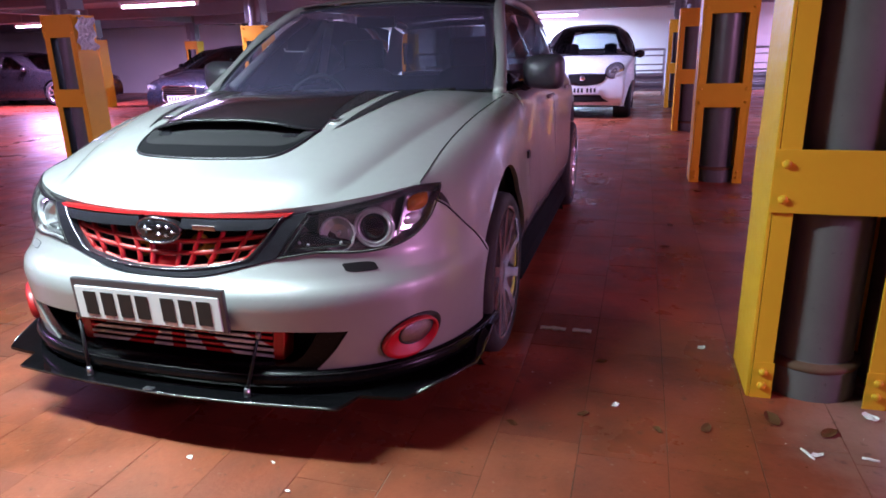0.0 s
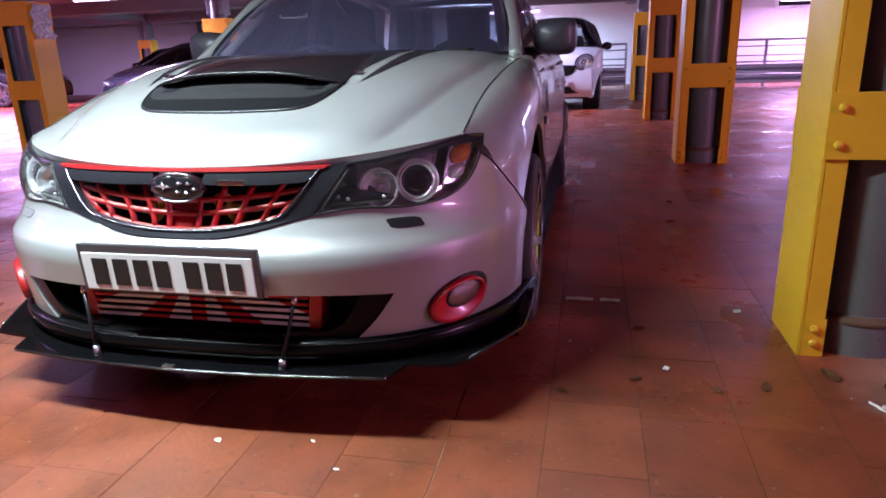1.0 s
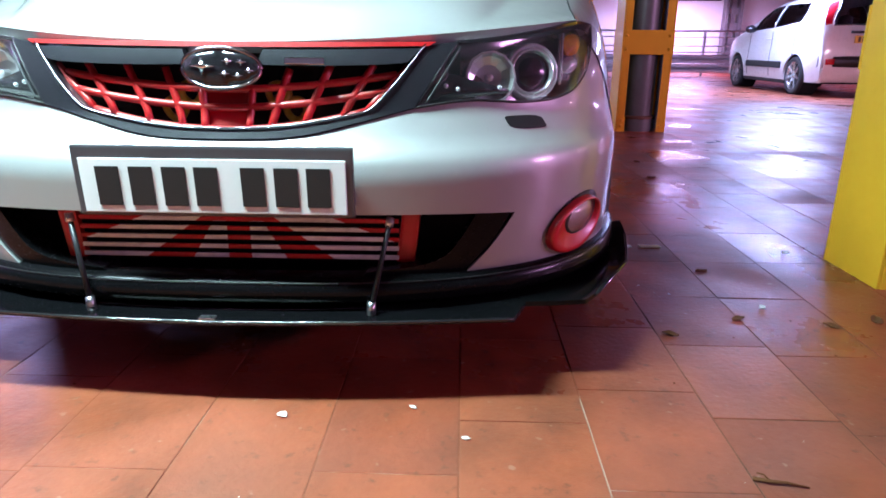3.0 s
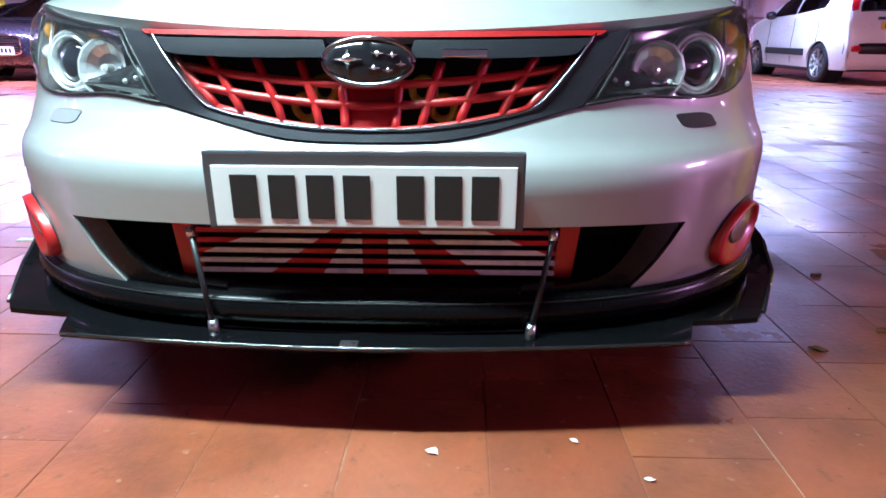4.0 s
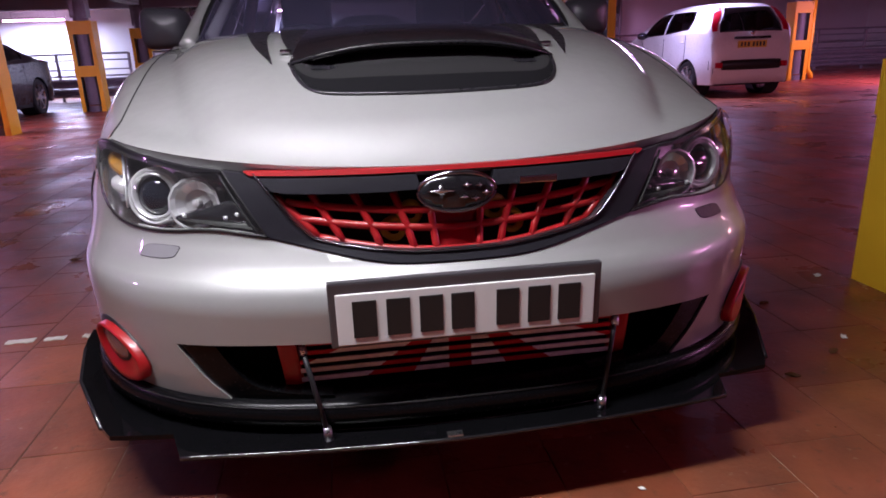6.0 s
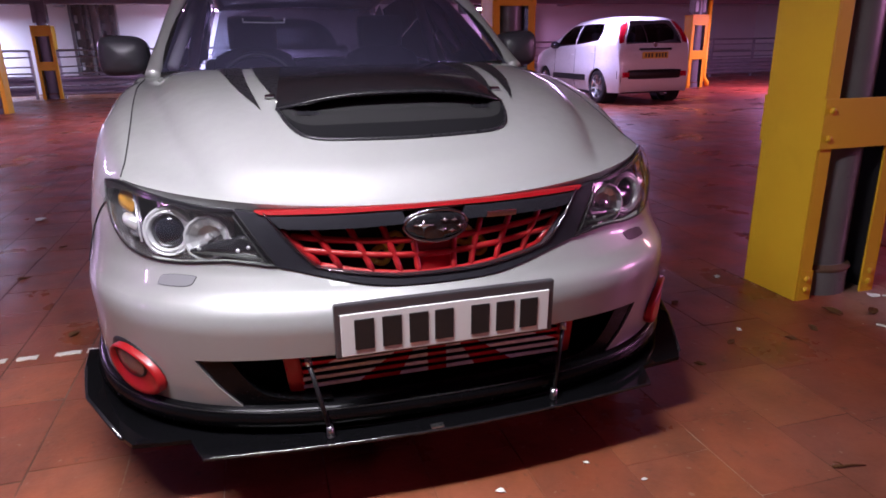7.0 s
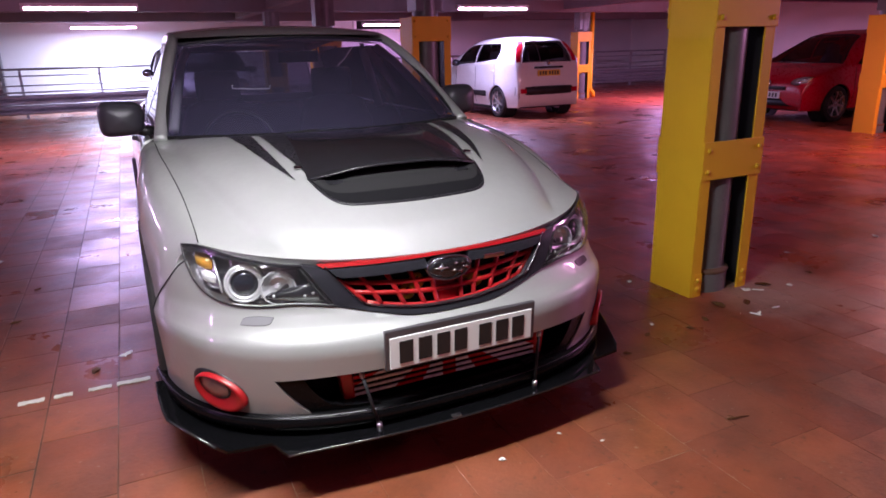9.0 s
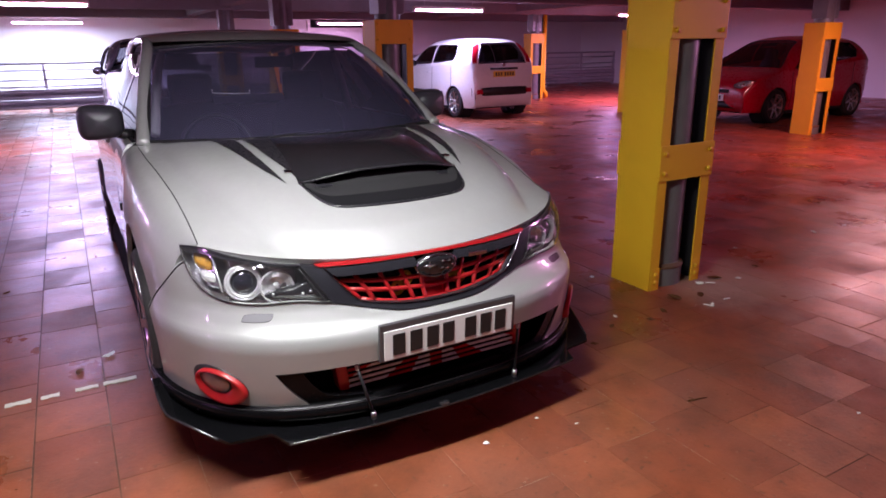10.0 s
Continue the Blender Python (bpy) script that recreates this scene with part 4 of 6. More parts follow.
# black vinyl on the bonnet: middle panel and the two wedges beside it
midp = chain(spline([(0, 0.46), (0.24, 0.47), (0.318, 0.505), (0.334, 0.60)], 5), spline([(0.334, 0.60), (0.368, 0.80), (0.385, 1.00), (0.400, 1.28)], 4), spline([(0.400, 1.28), (0.25, 1.225), (0, 1.195)], 5))
part("bonnet_panel", patch(midp + flip(midp)[1:-1], on_hood(0.003), 0.035), VINYL, bonnet, "black vinyl bonnet panel")
for s in (-1, 1):
    w = chain(spline([(0.378, 0.540), (0.406, 0.756), (0.421, 1.00), (0.428, 1.295)], 3), spline([(0.428, 1.295), (0.479, 1.315), (0.530, 1.342)], 3), spline([(0.530, 1.342), (0.509, 1.17), (0.473, 0.917), (0.434, 0.718), (0.378, 0.540)], 3))
    part("bonnet_stripe", patch([Vector((s * q[0], q[1])) for q in w] if s > 0 else flip(w), on_hood(0.003), 0.04), VINYL, bonnet, "black vinyl wedge stripe")
    part("washer_jet", box(s * 0.349 - 0.014, s * 0.349 + 0.014, 0.615, 0.645, hood_z(0.343, 0.63), hood_z(0.343, 0.63) + 0.011, 0.004), CHROME, bonnet, smooth=False)

# bonnet scoop: a shell that rises to the front, with a dark mesh mouth
rows, lipr = [], []
for t in np.linspace(0, 1, 22):
    row = []
    for q in np.linspace(-1, 1, 37):
        wd = 0.337 - 0.05 * t
        x = q * wd
        y = 0.470 + 0.02 * q * q + 0.045 * abs(q) ** 6 + t * (0.62 - 0.02 * q * q - 0.045 * abs(q) ** 6)
        rise = 0.052 * (1 - abs(q) ** 3.0) * (1 - t) ** 1.3 + 0.004
        row.append((x, y, hood_z(x, y) + rise))
    rows.append(row)
scoop = part("bonnet_scoop", loft([[(p[0] * 0.985, p[1] + 0.012, p[2] - 0.012) for p in rows[0]], [(p[0], p[1] - 0.004, p[2] - 0.005) for p in rows[0]]] + rows), GLOSS_BLACK, bonnet, "gloss black bonnet scoop")


def mouth_y(q):
    return 0.320 + 0.035 * q * q + 0.185 * abs(q) ** 12


floor_rows = []
for t in np.linspace(0, 1, 26):
    row = []
    for q in np.linspace(-1, 1, 45):
        lo = Vector((q * 0.331, mouth_y(q), 0.0))
        lo.z = hood_z(lo.x, lo.y) + 0.006
        hi = Vector((q * 0.334, 0.478 + 0.02 * q * q + 0.045 * abs(q) ** 6, 0.0))
        hi.z = hood_z(hi.x, hi.y) + 0.046 * (1 - abs(q) ** 3.0) + 0.003
        p = lo.lerp(hi, t)
        p.y += (0.060 * smoothstep(0.28, 0.62, t) * (1 - smoothstep(0.90, 1.0, t)) - 0.004 * math.sin(t * math.pi)) * (1 - smoothstep(0.78, 0.94, abs(q)))
        row.append(p)
    floor_rows.append(row)
part("scoop_ramp", loft(floor_rows[:9]), SKIRT, scoop, "black ramp below the scoop mouth")
# near-black sheet paints the shade inside the scoop mouth
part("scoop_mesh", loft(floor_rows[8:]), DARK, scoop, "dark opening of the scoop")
part("scoop_lip", tube([(q * 0.335, mouth_y(q) - 0.002, hood_z(q * 0.335, mouth_y(q) - 0.002) + 0.003) for q in np.linspace(-1, 1, 51)], 0.0045, 8), VINYL, scoop)
part("scoop_edge", tube([(p[0], p[1] - 0.006, p[2] - 0.003) for p in rows[0]], 0.0040, 8), VINYL, scoop, "rounded upper edge of the scoop")

# flanks: one surface from wing to tail, cut into wing, doors and quarter
FL_Y = [0.36, 0.5, 0.6, 0.75, 0.9, 1.2, 1.47, 2.0, 3.0, 3.7, 4.3]
TOP_X = [0.738, 0.739, 0.743, 0.752, 0.765, 0.788, 0.794, 0.800, 0.800, 0.775, 0.69]
TOP_Z = [0.782, 0.826, 0.858, 0.895, 0.925, 0.972, 1.000, 0.995, 1.000, 1.02, 1.03]
MAX_X = [0.772, 0.842, 0.872, 0.897, 0.913, 0.915, 0.898, 0.885, 0.890, 0.900, 0.83]
FL_P = [1.5, 1.4, 1.2, 1.0, 0.85, 0.8, 0.8, 0.8, 0.8, 0.8, 0.8]


def flank(s, off=0.0):
    def place(y, c):
        xe, ze, xm = interp(y, FL_Y, TOP_X), interp(y, FL_Y, TOP_Z), interp(y, FL_Y, MAX_X)
        if 0.40 < y < 1.47:
            ze = hood_z(xe, y) - 0.001
        if c < 0.62:
            x, z = xm + 0.010 * math.sin((0.62 - c) / 0.30 * math.pi) * (1 if c > 0.32 else 0) - 0.06 * max(0.0, (0.45 - c) / 0.21) ** 2.2, c
        else:
            f = min(1.0, (c - 0.62) / 0.33) * math.pi / 2
            p = interp(y, FL_Y, FL_P)
            x, z = xe + (xm - xe) * max(0.0, math.cos(f)) ** p, 0.62 + (ze - 0.62) * math.sin(f) ** p
        return Vector((s * (x + off), y, z))
    return place


def arch(yc, zc, r, a0, a1, n=22):
    return [Vector((yc + r * math.cos(a), zc + r * math.sin(a))) for a in np.linspace(a0, a1, n)]


AY, RY, WZ, AR = 0.955, 3.64, 0.325, 0.372
for s in (-1, 1):
    wing = chain([(0.385, 0.95), (1.45, 0.95), (1.575, 0.80), (1.575, 0.26), (1.32, 0.26)], arch(AY, WZ, AR, -0.17, math.pi * 0.83), spline([(AY + AR * math.cos(math.pi * 0.83), WZ + AR * math.sin(math.pi * 0.83)), (0.555, 0.62), (0.478, 0.700), (0.482, 0.74), (0.470, 0.80), (0.385, 0.95)], 4))
    w = part("front_wing", patch(wing, flank(s), 0.03, (-s * 0.02, 0, 0)), PEARL, hero, sharp=50)
    d1 = chain([(1.58, 0.262), (1.58, 0.80), (1.60, 0.95), (2.62, 0.95), (2.62, 0.262)])
    d2 = chain([(2.627, 0.262), (2.627, 0.95), (3.55, 0.95), (3.55, 0.78), (3.25, 0.262)])
    q = chain([(3.557, 0.95), (4.28, 0.95), (4.28, 0.30), (4.02, 0.30)], arch(RY, WZ, AR, 0.0, math.pi - 0.02)[0:], [(3.258, 0.30), (3.557, 0.782)])
    doorp = part("front_door", patch(d1, flank(s), 0.05, (-s * 0.02, 0, 0)), PEARL, hero, sharp=50)
    part("door_handle", tube([flank(s, 0.012)(y, 0.80) for y in (2.38, 2.44, 2.52, 2.56)], 0.012, 8), PEARL, doorp)
    doorr = part("rear_door", patch(d2, flank(s), 0.05, (-s * 0.02, 0, 0)), PEARL, hero, sharp=50)
    part("door_handle", tube([flank(s, 0.012)(y, 0.80) for y in (3.24, 3.30, 3.38, 3.42)], 0.012, 8), PEARL, doorr)
    part("rear_quarter", patch(q, flank(s), 0.05, (-s * 0.02, 0, 0)), PEARL, hero, sharp=50)
    part("side_skirt", loft([[(s * 0.80, y, 0.27), (s * 0.855, y, 0.268), (s * 0.895, y, 0.22), (s * 0.905, y, 0.165), (s * 0.80, y, 0.155)] for y in (1.33, 2.0, 2.8, 3.26)]), SKIRT, hero, "black side skirt", smooth=False)
    part("side_repeater", box(min(s * 0.893, s * 0.905), max(s * 0.893, s * 0.905), 1.50, 1.55, 0.70, 0.735, 0.004), SATIN_BLACK, w, smooth=False)
    # cabin side: pillars, rail and glass
    def cabin(y, h):
        xe, ze = interp(y, FL_Y, TOP_X), interp(y, FL_Y, TOP_Z)
        return Vector((s * (xe - 0.006 + (0.592 - xe) * h ** 1.1), y, ze - 0.006 + (1.435 - 0.06 * smoothstep(3.2, 4.2, y) - ze) * h))
    ap = spline([(s * 0.768, 1.48, 1.000), (s * 0.735, 1.67, 1.115), (s * 0.675, 1.94, 1.300), (s * 0.614, 2.23, 1.430), (s * 0.592, 2.55, 1.466), (s * 0.58, 3.3, 1.458), (s * 0.56, 3.95, 1.39)], 6)
    part("roof_rail", tube(ap, 0.030, 10, flat=0.8), PEARL, hero, "pillar and roof rail")
    g1 = chain([(1.70, 0.02), (2.60, 0.02), (2.60, 0.93), (2.36, 0.93)], spline([(2.36, 0.93), (2.02, 0.60), (1.70, 0.02)], 3))
    part("side_window", patch(g1, cabin, 0.08), GLASS, hero, "clear side window")
    g2 = chain([(2.67, 0.02), (3.75, 0.02), (3.85, 0.5), (3.72, 0.9), (2.67, 0.93)])
    part("side_window", patch(g2, cabin, 0.08), GLASS, hero, "clear side window")
    part("window_pillar", patch(chain([(2.59, 0.0), (2.68, 0.0), (2.68, 0.97), (2.59, 0.97)]), lambda y, h: cabin(y, h) + Vector((s * 0.004, 0, 0)), 0.1), GLOSS_BLACK, hero)
    part("window_trim", tube([cabin(y, 0.0) + Vector((s * 0.006, 0, 0.004)) for y in np.linspace(1.6, 3.9, 10)], 0.010, 6), GLOSS_BLACK, hero)
    part("rear_pillar", patch(chain([(3.72, 0.0), (4.25, 0.0), (4.05, 0.9), (3.75, 1.0), (3.86, 0.5)]), lambda y, h: cabin(y, h) + Vector((s * 0.003, 0, 0)), 0.1), PEARL, hero)
    # door mirror
    mh = loft([[(s * (0.915 + 0.104 * a * math.copysign(abs(math.cos(t)) ** 0.55, math.cos(t))), 1.84 + dy, 1.078 + (0.084 + 0.010 * math.cos(t)) * a * math.copysign(abs(math.sin(t)) ** 0.55, math.sin(t))) for t in np.linspace(0, math.tau, 28, endpoint=False)]
               for a, dy in ((0.05, -0.075), (0.60, -0.07), (0.88, -0.045), (1.0, 0.0), (0.98, 0.05), (0.90, 0.06))], closed=True)
    bmesh.ops.holes_fill(mh, edges=[e for e in mh.edges if e.is_boundary])
    bmesh.ops.recalc_face_normals(mh, faces=mh.faces[:])
    mirror = part("door_mirror", mh, MIRROR, hero, "black door mirror housing")
    part("mirror_arm", tube([(s * 0.785, 1.86, 1.000), (s * 0.82, 1.86, 1.012), (s * 0.87, 1.85, 1.030)], [0.035, 0.028, 0.024], 8), SATIN_BLACK, mirror)

# windscreen, roof, tail
def screen(q, t):
    a = Vector((q * 0.742, 1.215 + 0.290 * q * q, 1.016 - 0.008 * q * q))
    c = Vector((q * 0.602, 2.125 + 0.090 * q * q, 1.452 - 0.030 * q * q))
    p = a.lerp(c, t)
    return p + Vector((0, -0.03, 0.045)) * (4 * t * (1 - t)) * 0.6


part("windscreen", loft([[screen(q, t) for q in np.linspace(-1, 1, 31)] for t in np.linspace(0, 1, 16)]), SCREEN, hero, "dusty clear windscreen with a purple haze put in")
rim = [screen(q, 0) for q in np.linspace(-1, 1, 21)] + [screen(1, t) for t in np.linspace(0.1, 1, 8)] + [screen(q, 1) for q in np.linspace(0.9, -1, 20)] + [screen(-1, t) for t in np.linspace(0.9, 0.1, 8)]
part("windscreen_seal", tube(rim, 0.009, 8, closed=True), SATIN_BLACK, hero)
part("cowl", loft([[(q * 0.735, rear_y(q * 0.735) - 0.03 + d, hood_z(q * 0.735, rear_y(q * 0.735)) + h) for q in np.linspace(-1, 1, 25)] for d, h in ((0, -0.012), (0.03, 0.0), (0.06, -0.004))]), SATIN_BLACK, hero, "black cowl under the windscreen")
rows = []
for y in np.linspace(0, 1, 22):
    row = []
    for q in np.linspace(-1, 1, 25):
        front_y = 2.128 + 0.090 * q * q
        yy = front_y + (4.02 - front_y) * y
        zc = interp(yy, [2.12, 2.25, 2.45, 2.8, 3.3, 3.8, 4.05], [1.462, 1.500, 1.524, 1.538, 1.520, 1.47, 1.43])
        row.append((q * 0.592, yy, zc - 0.035 * q * q))
    rows.append(row)
part("roof", loft(rows), PEARL, hero)
part("roof_spoiler", loft([[(q * 0.58, y, z - 0.03 * q * q) for q in np.linspace(-1, 1, 13)] for y, z in ((3.98, 1.432), (4.22, 1.405), (4.22, 1.385), (4.0, 1.39))]), PEARL, hero)
part("rear_window", loft([[(q * (0.56 + 0.12 * t), 4.05 + 0.24 * t, 1.38 - 0.36 * t) for q in np.linspace(-1, 1, 9)] for t in (0, 0.5, 1)]), GLASS, hero, "clear rear window")
part("tailgate", loft([[(q * w, y, z) for q in np.linspace(-1, 1, 9)] for w, y, z in ((0.70, 4.28, 1.02), (0.78, 4.33, 0.85), (0.80, 4.36, 0.60), (0.80, 4.38, 0.45), (0.78, 4.30, 0.26))]), PEARL, hero)
for s in (-1, 1):
    wip = spline([(s * 0.28 - 0.10, 1.225, 1.012), (s * 0.28 + 0.10, 1.235, 1.022), (s * 0.28 + 0.34, 1.27, 1.03)], 5)
    part("wiper", tube(wip, 0.007, 6), SATIN_BLACK, hero, "black wiper arm")

# inside: tub, dashboard, wheel, seats
part("cabin_floor", box(-0.70, 0.70, 0.75, 4.2, 0.20, 0.42), DARK, hero, smooth=False)
# unseen block that stops light passing through the engine bay
part("bulkhead", box(-0.70, 0.70, 0.30, 0.76, 0.20, 0.62), DARK, hero, smooth=False)
part("dashboard", loft([[(q * 0.70, y, z + 0.03 * (1 - abs(q)) ) for q in np.linspace(-1, 1, 11)] for y, z in ((1.30, 0.955), (1.55, 0.965), (1.75, 0.94), (1.82, 0.86), (1.78, 0.60))]), SATIN_BLACK, hero, "black dashboard")
ring = [(-0.36 + 0.185 * math.cos(a), 1.88 + 0.07 * math.sin(a), 0.90 + 0.17 * math.sin(a)) for a in np.linspace(0, math.tau, 32, endpoint=False)]
part("steering_wheel", tube(ring, 0.015, 8, closed=True), SATIN_BLACK, hero, "black steering wheel")
for sx in (-0.36, 0.36):
    seat = new("front_seat")
    seat.parent = hero
    tagged(seat, "dark cloth bucket seat")
    part("seat_back", loft([[(sx + 0.25 * w * math.copysign(abs(math.cos(a)) ** 0.6, math.cos(a)), y + 0.075 * math.sin(a), z) for a in np.linspace(0, math.tau, 18, endpoint=False)] for w, y, z in ((0.9, 2.42, 0.45), (1.0, 2.46, 0.70), (1.0, 2.52, 0.92), (0.8, 2.56, 1.06), (0.45, 2.58, 1.10))], closed=True), CLOTH, seat)
    part("seat_cushion", box(sx - 0.25, sx + 0.25, 1.95, 2.45, 0.40, 0.56, 0.05), CLOTH, seat)
    part("headrest", box(sx - 0.13, sx + 0.13, 2.54, 2.64, 1.08, 1.27, 0.04), CLOTH, seat)
for s in (-1, 1):
    part("pillar_trim", tube([(s * 0.700, 1.60, 1.03), (s * 0.655, 1.81, 1.16), (s * 0.598, 2.06, 1.31), (s * 0.552, 2.21, 1.385)], 0.024, 8), TRIM, hero, "pale inner pillar trim")
    part("pillar_trim", tube([(s * 0.70, 2.62, 1.0), (s * 0.60, 2.62, 1.38)], 0.03, 8), TRIM, hero, "pale inner pillar trim")
part("headlining", loft([[(q * 0.56, y, z - 0.03 * q * q) for q in np.linspace(-1, 1, 7)] for y, z in ((2.20, 1.435), (2.7, 1.49), (3.6, 1.46))]), TRIM, hero, "pale headlining")
part("rear_bench", box(-0.62, 0.62, 3.25, 3.45, 0.45, 1.02, 0.05), CLOTH, hero, "dark rear bench")
part("permit_holder", tube([(-0.404, 1.655, 1.221), (-0.402, 1.658, 1.206), (-0.318, 1.622, 1.202), (-0.236, 1.592, 1.201), (-0.234, 1.589, 1.216)], 0.0035, 6), TRIM, hero, "thin pale permit holder behind the windscreen")
part("rear_view_mirror", box(-0.11, 0.11, 1.93, 1.95, 1.315, 1.375, 0.01), SATIN_BLACK, hero)


def wheel(parent, x, y, z, s, r=0.315, width=0.215, spokes=7, dark=ALLOY, caliper=True, a=0.70):
    w = new("wheel")
    w.parent = parent
    w.matrix_local = pose(x, y, z, 0, 0, 0 if s > 0 else 180)
    tagged(w, "alloy wheel with a black tyre")
    h = width / 2
    part("tyre", lathe([(r * a, -h), (r * 0.93, -h), (r * 0.985, -h * 0.86), (r, -h * 0.6), (r, h * 0.6), (r * 0.985, h * 0.86), (r * 0.93, h), (r * (a + 0.03), h * 0.98), (r * a, h * 0.88)], 44), RUBBER, w, "black tyre")
    part("rim", lathe([(r * (a - 0.01), -h), (r * (a - 0.04), -h * 0.2), (r * (a - 0.04), h * 0.72), (r * (a - 0.005), h * 0.84), (r * (a + 0.03), h * 0.96), (r * (a + 0.035), h * 0.985), (r * a, h * 0.93)], 44), dark, w)
    part("brake_disc", lathe([(0.0, h * 0.02), (r * 0.5, h * 0.02), (r * 0.5, h * 0.10), (0.0, h * 0.10)], 32), POST, w)
    for k in range(spokes):
        b = loft([[(h * o + dx, c, rr) for dx, c in ((0.008, -wd), (0.008, wd), (-0.018, wd), (-0.018, -wd))] for rr, wd, o in ((r * 0.14, 0.030, 0.72), (r * 0.40, 0.017, 0.80), (r * (a - 0.01), 0.021, 0.90))], closed=True)
        bmesh.ops.recalc_face_normals(b, faces=b.faces[:])
        bmesh.ops.rotate(b, cent=(0, 0, 0), matrix=Matrix.Rotation(k / spokes * math.tau, 3, "X"), verts=b.verts[:])
        part("spoke", b, dark, w, smooth=False)
    part("hub", lathe([(0.0, h * 0.80), (r * 0.12, h * 0.80), (r * 0.20, h * 0.72), (r * 0.22, h * 0.3)], 24), dark, w)
    if caliper:
        part("caliper", box(h * 0.05, h * 0.45, -0.17, -0.11, -0.09, 0.09, 0.01), RED, w, "red brake caliper", smooth=False)
    return w


for s in (-1, 1):
    for yy in (AY, RY):
        wheel(hero, s * 0.806, yy, WZ, s, 0.325, spokes=10, a=0.80)
        part("wheel_liner", lathe([(0.380, s * 0.58), (0.380, s * 0.865)], 28), DARK, hero).location = (0, yy, WZ)


# ---------------------------------------------------------------- the other cars
# section of a car above its belt line: a squared arch, evenly divided
SQ = np.linspace(0, math.pi / 2, 400)
SQX, SQZ = np.cos(SQ) ** 0.5, np.sin(SQ) ** 0.5
SQL = np.concatenate(([0], np.cumsum(np.hypot(0.8 * np.diff(SQX), 0.5 * np.diff(SQZ)))))
SQL = SQL / SQL[-1]


def holed(outline, holes, place, ds, dg):
    """A sheet over a 2D outline with holes cut in it; place() maps it into space."""
    verts, edges = [], []
    for poly in [outline] + holes:
        pts = []
        for i, p in enumerate(poly):
            q = poly[(i + 1) % len(poly)]
            k = max(1, int(max(abs(q[0] - p[0]) / ds, abs(q[1] - p[1]) / dg)))
            pts += [p.lerp(q, j / k) for j in range(k)]
        n0 = len(verts)
        verts += pts
        edges += [(n0 + i, n0 + (i + 1) % len(pts)) for i in range(len(pts))]
    rim = np.array([(v[0] / ds, v[1] / dg) for v in verts])
    lo, hi = rim.min(0), rim.max(0)
    for i in range(int(hi[0] - lo[0]) + 1):
        for j in range(int(hi[1] - lo[1]) + 1):
            q = Vector(((lo[0] + i + 0.5) * ds, (lo[1] + j + 0.5) * dg))
            if inside(q, outline) and np.min((rim[:, 0] - q[0] / ds) ** 2 + (rim[:, 1] - q[1] / dg) ** 2) > 0.2:
                verts.append(q)
    v2, _, faces, *_ = delaunay_2d_cdt(verts, edges, [], 0, 1e-6)
    bm = bmesh.new()
    vs = [bm.verts.new(place(q[0], q[1])) for q in v2]
    for f in faces:
        mid = sum((v2[i] for i in f), Vector((0, 0))) / len(f)
        if inside(mid, outline) and not any(inside(mid, h) for h in holes):
            bm.faces.new([vs[i] for i in f])
    bmesh.ops.delete(bm, geom=[v for v in bm.verts if not v.link_faces], context="VERTS")
    bmesh.ops.remove_doubles(bm, verts=bm.verts[:], dist=0.0008)
    bmesh.ops.recalc_face_normals(bm, faces=bm.faces[:])
    return bm


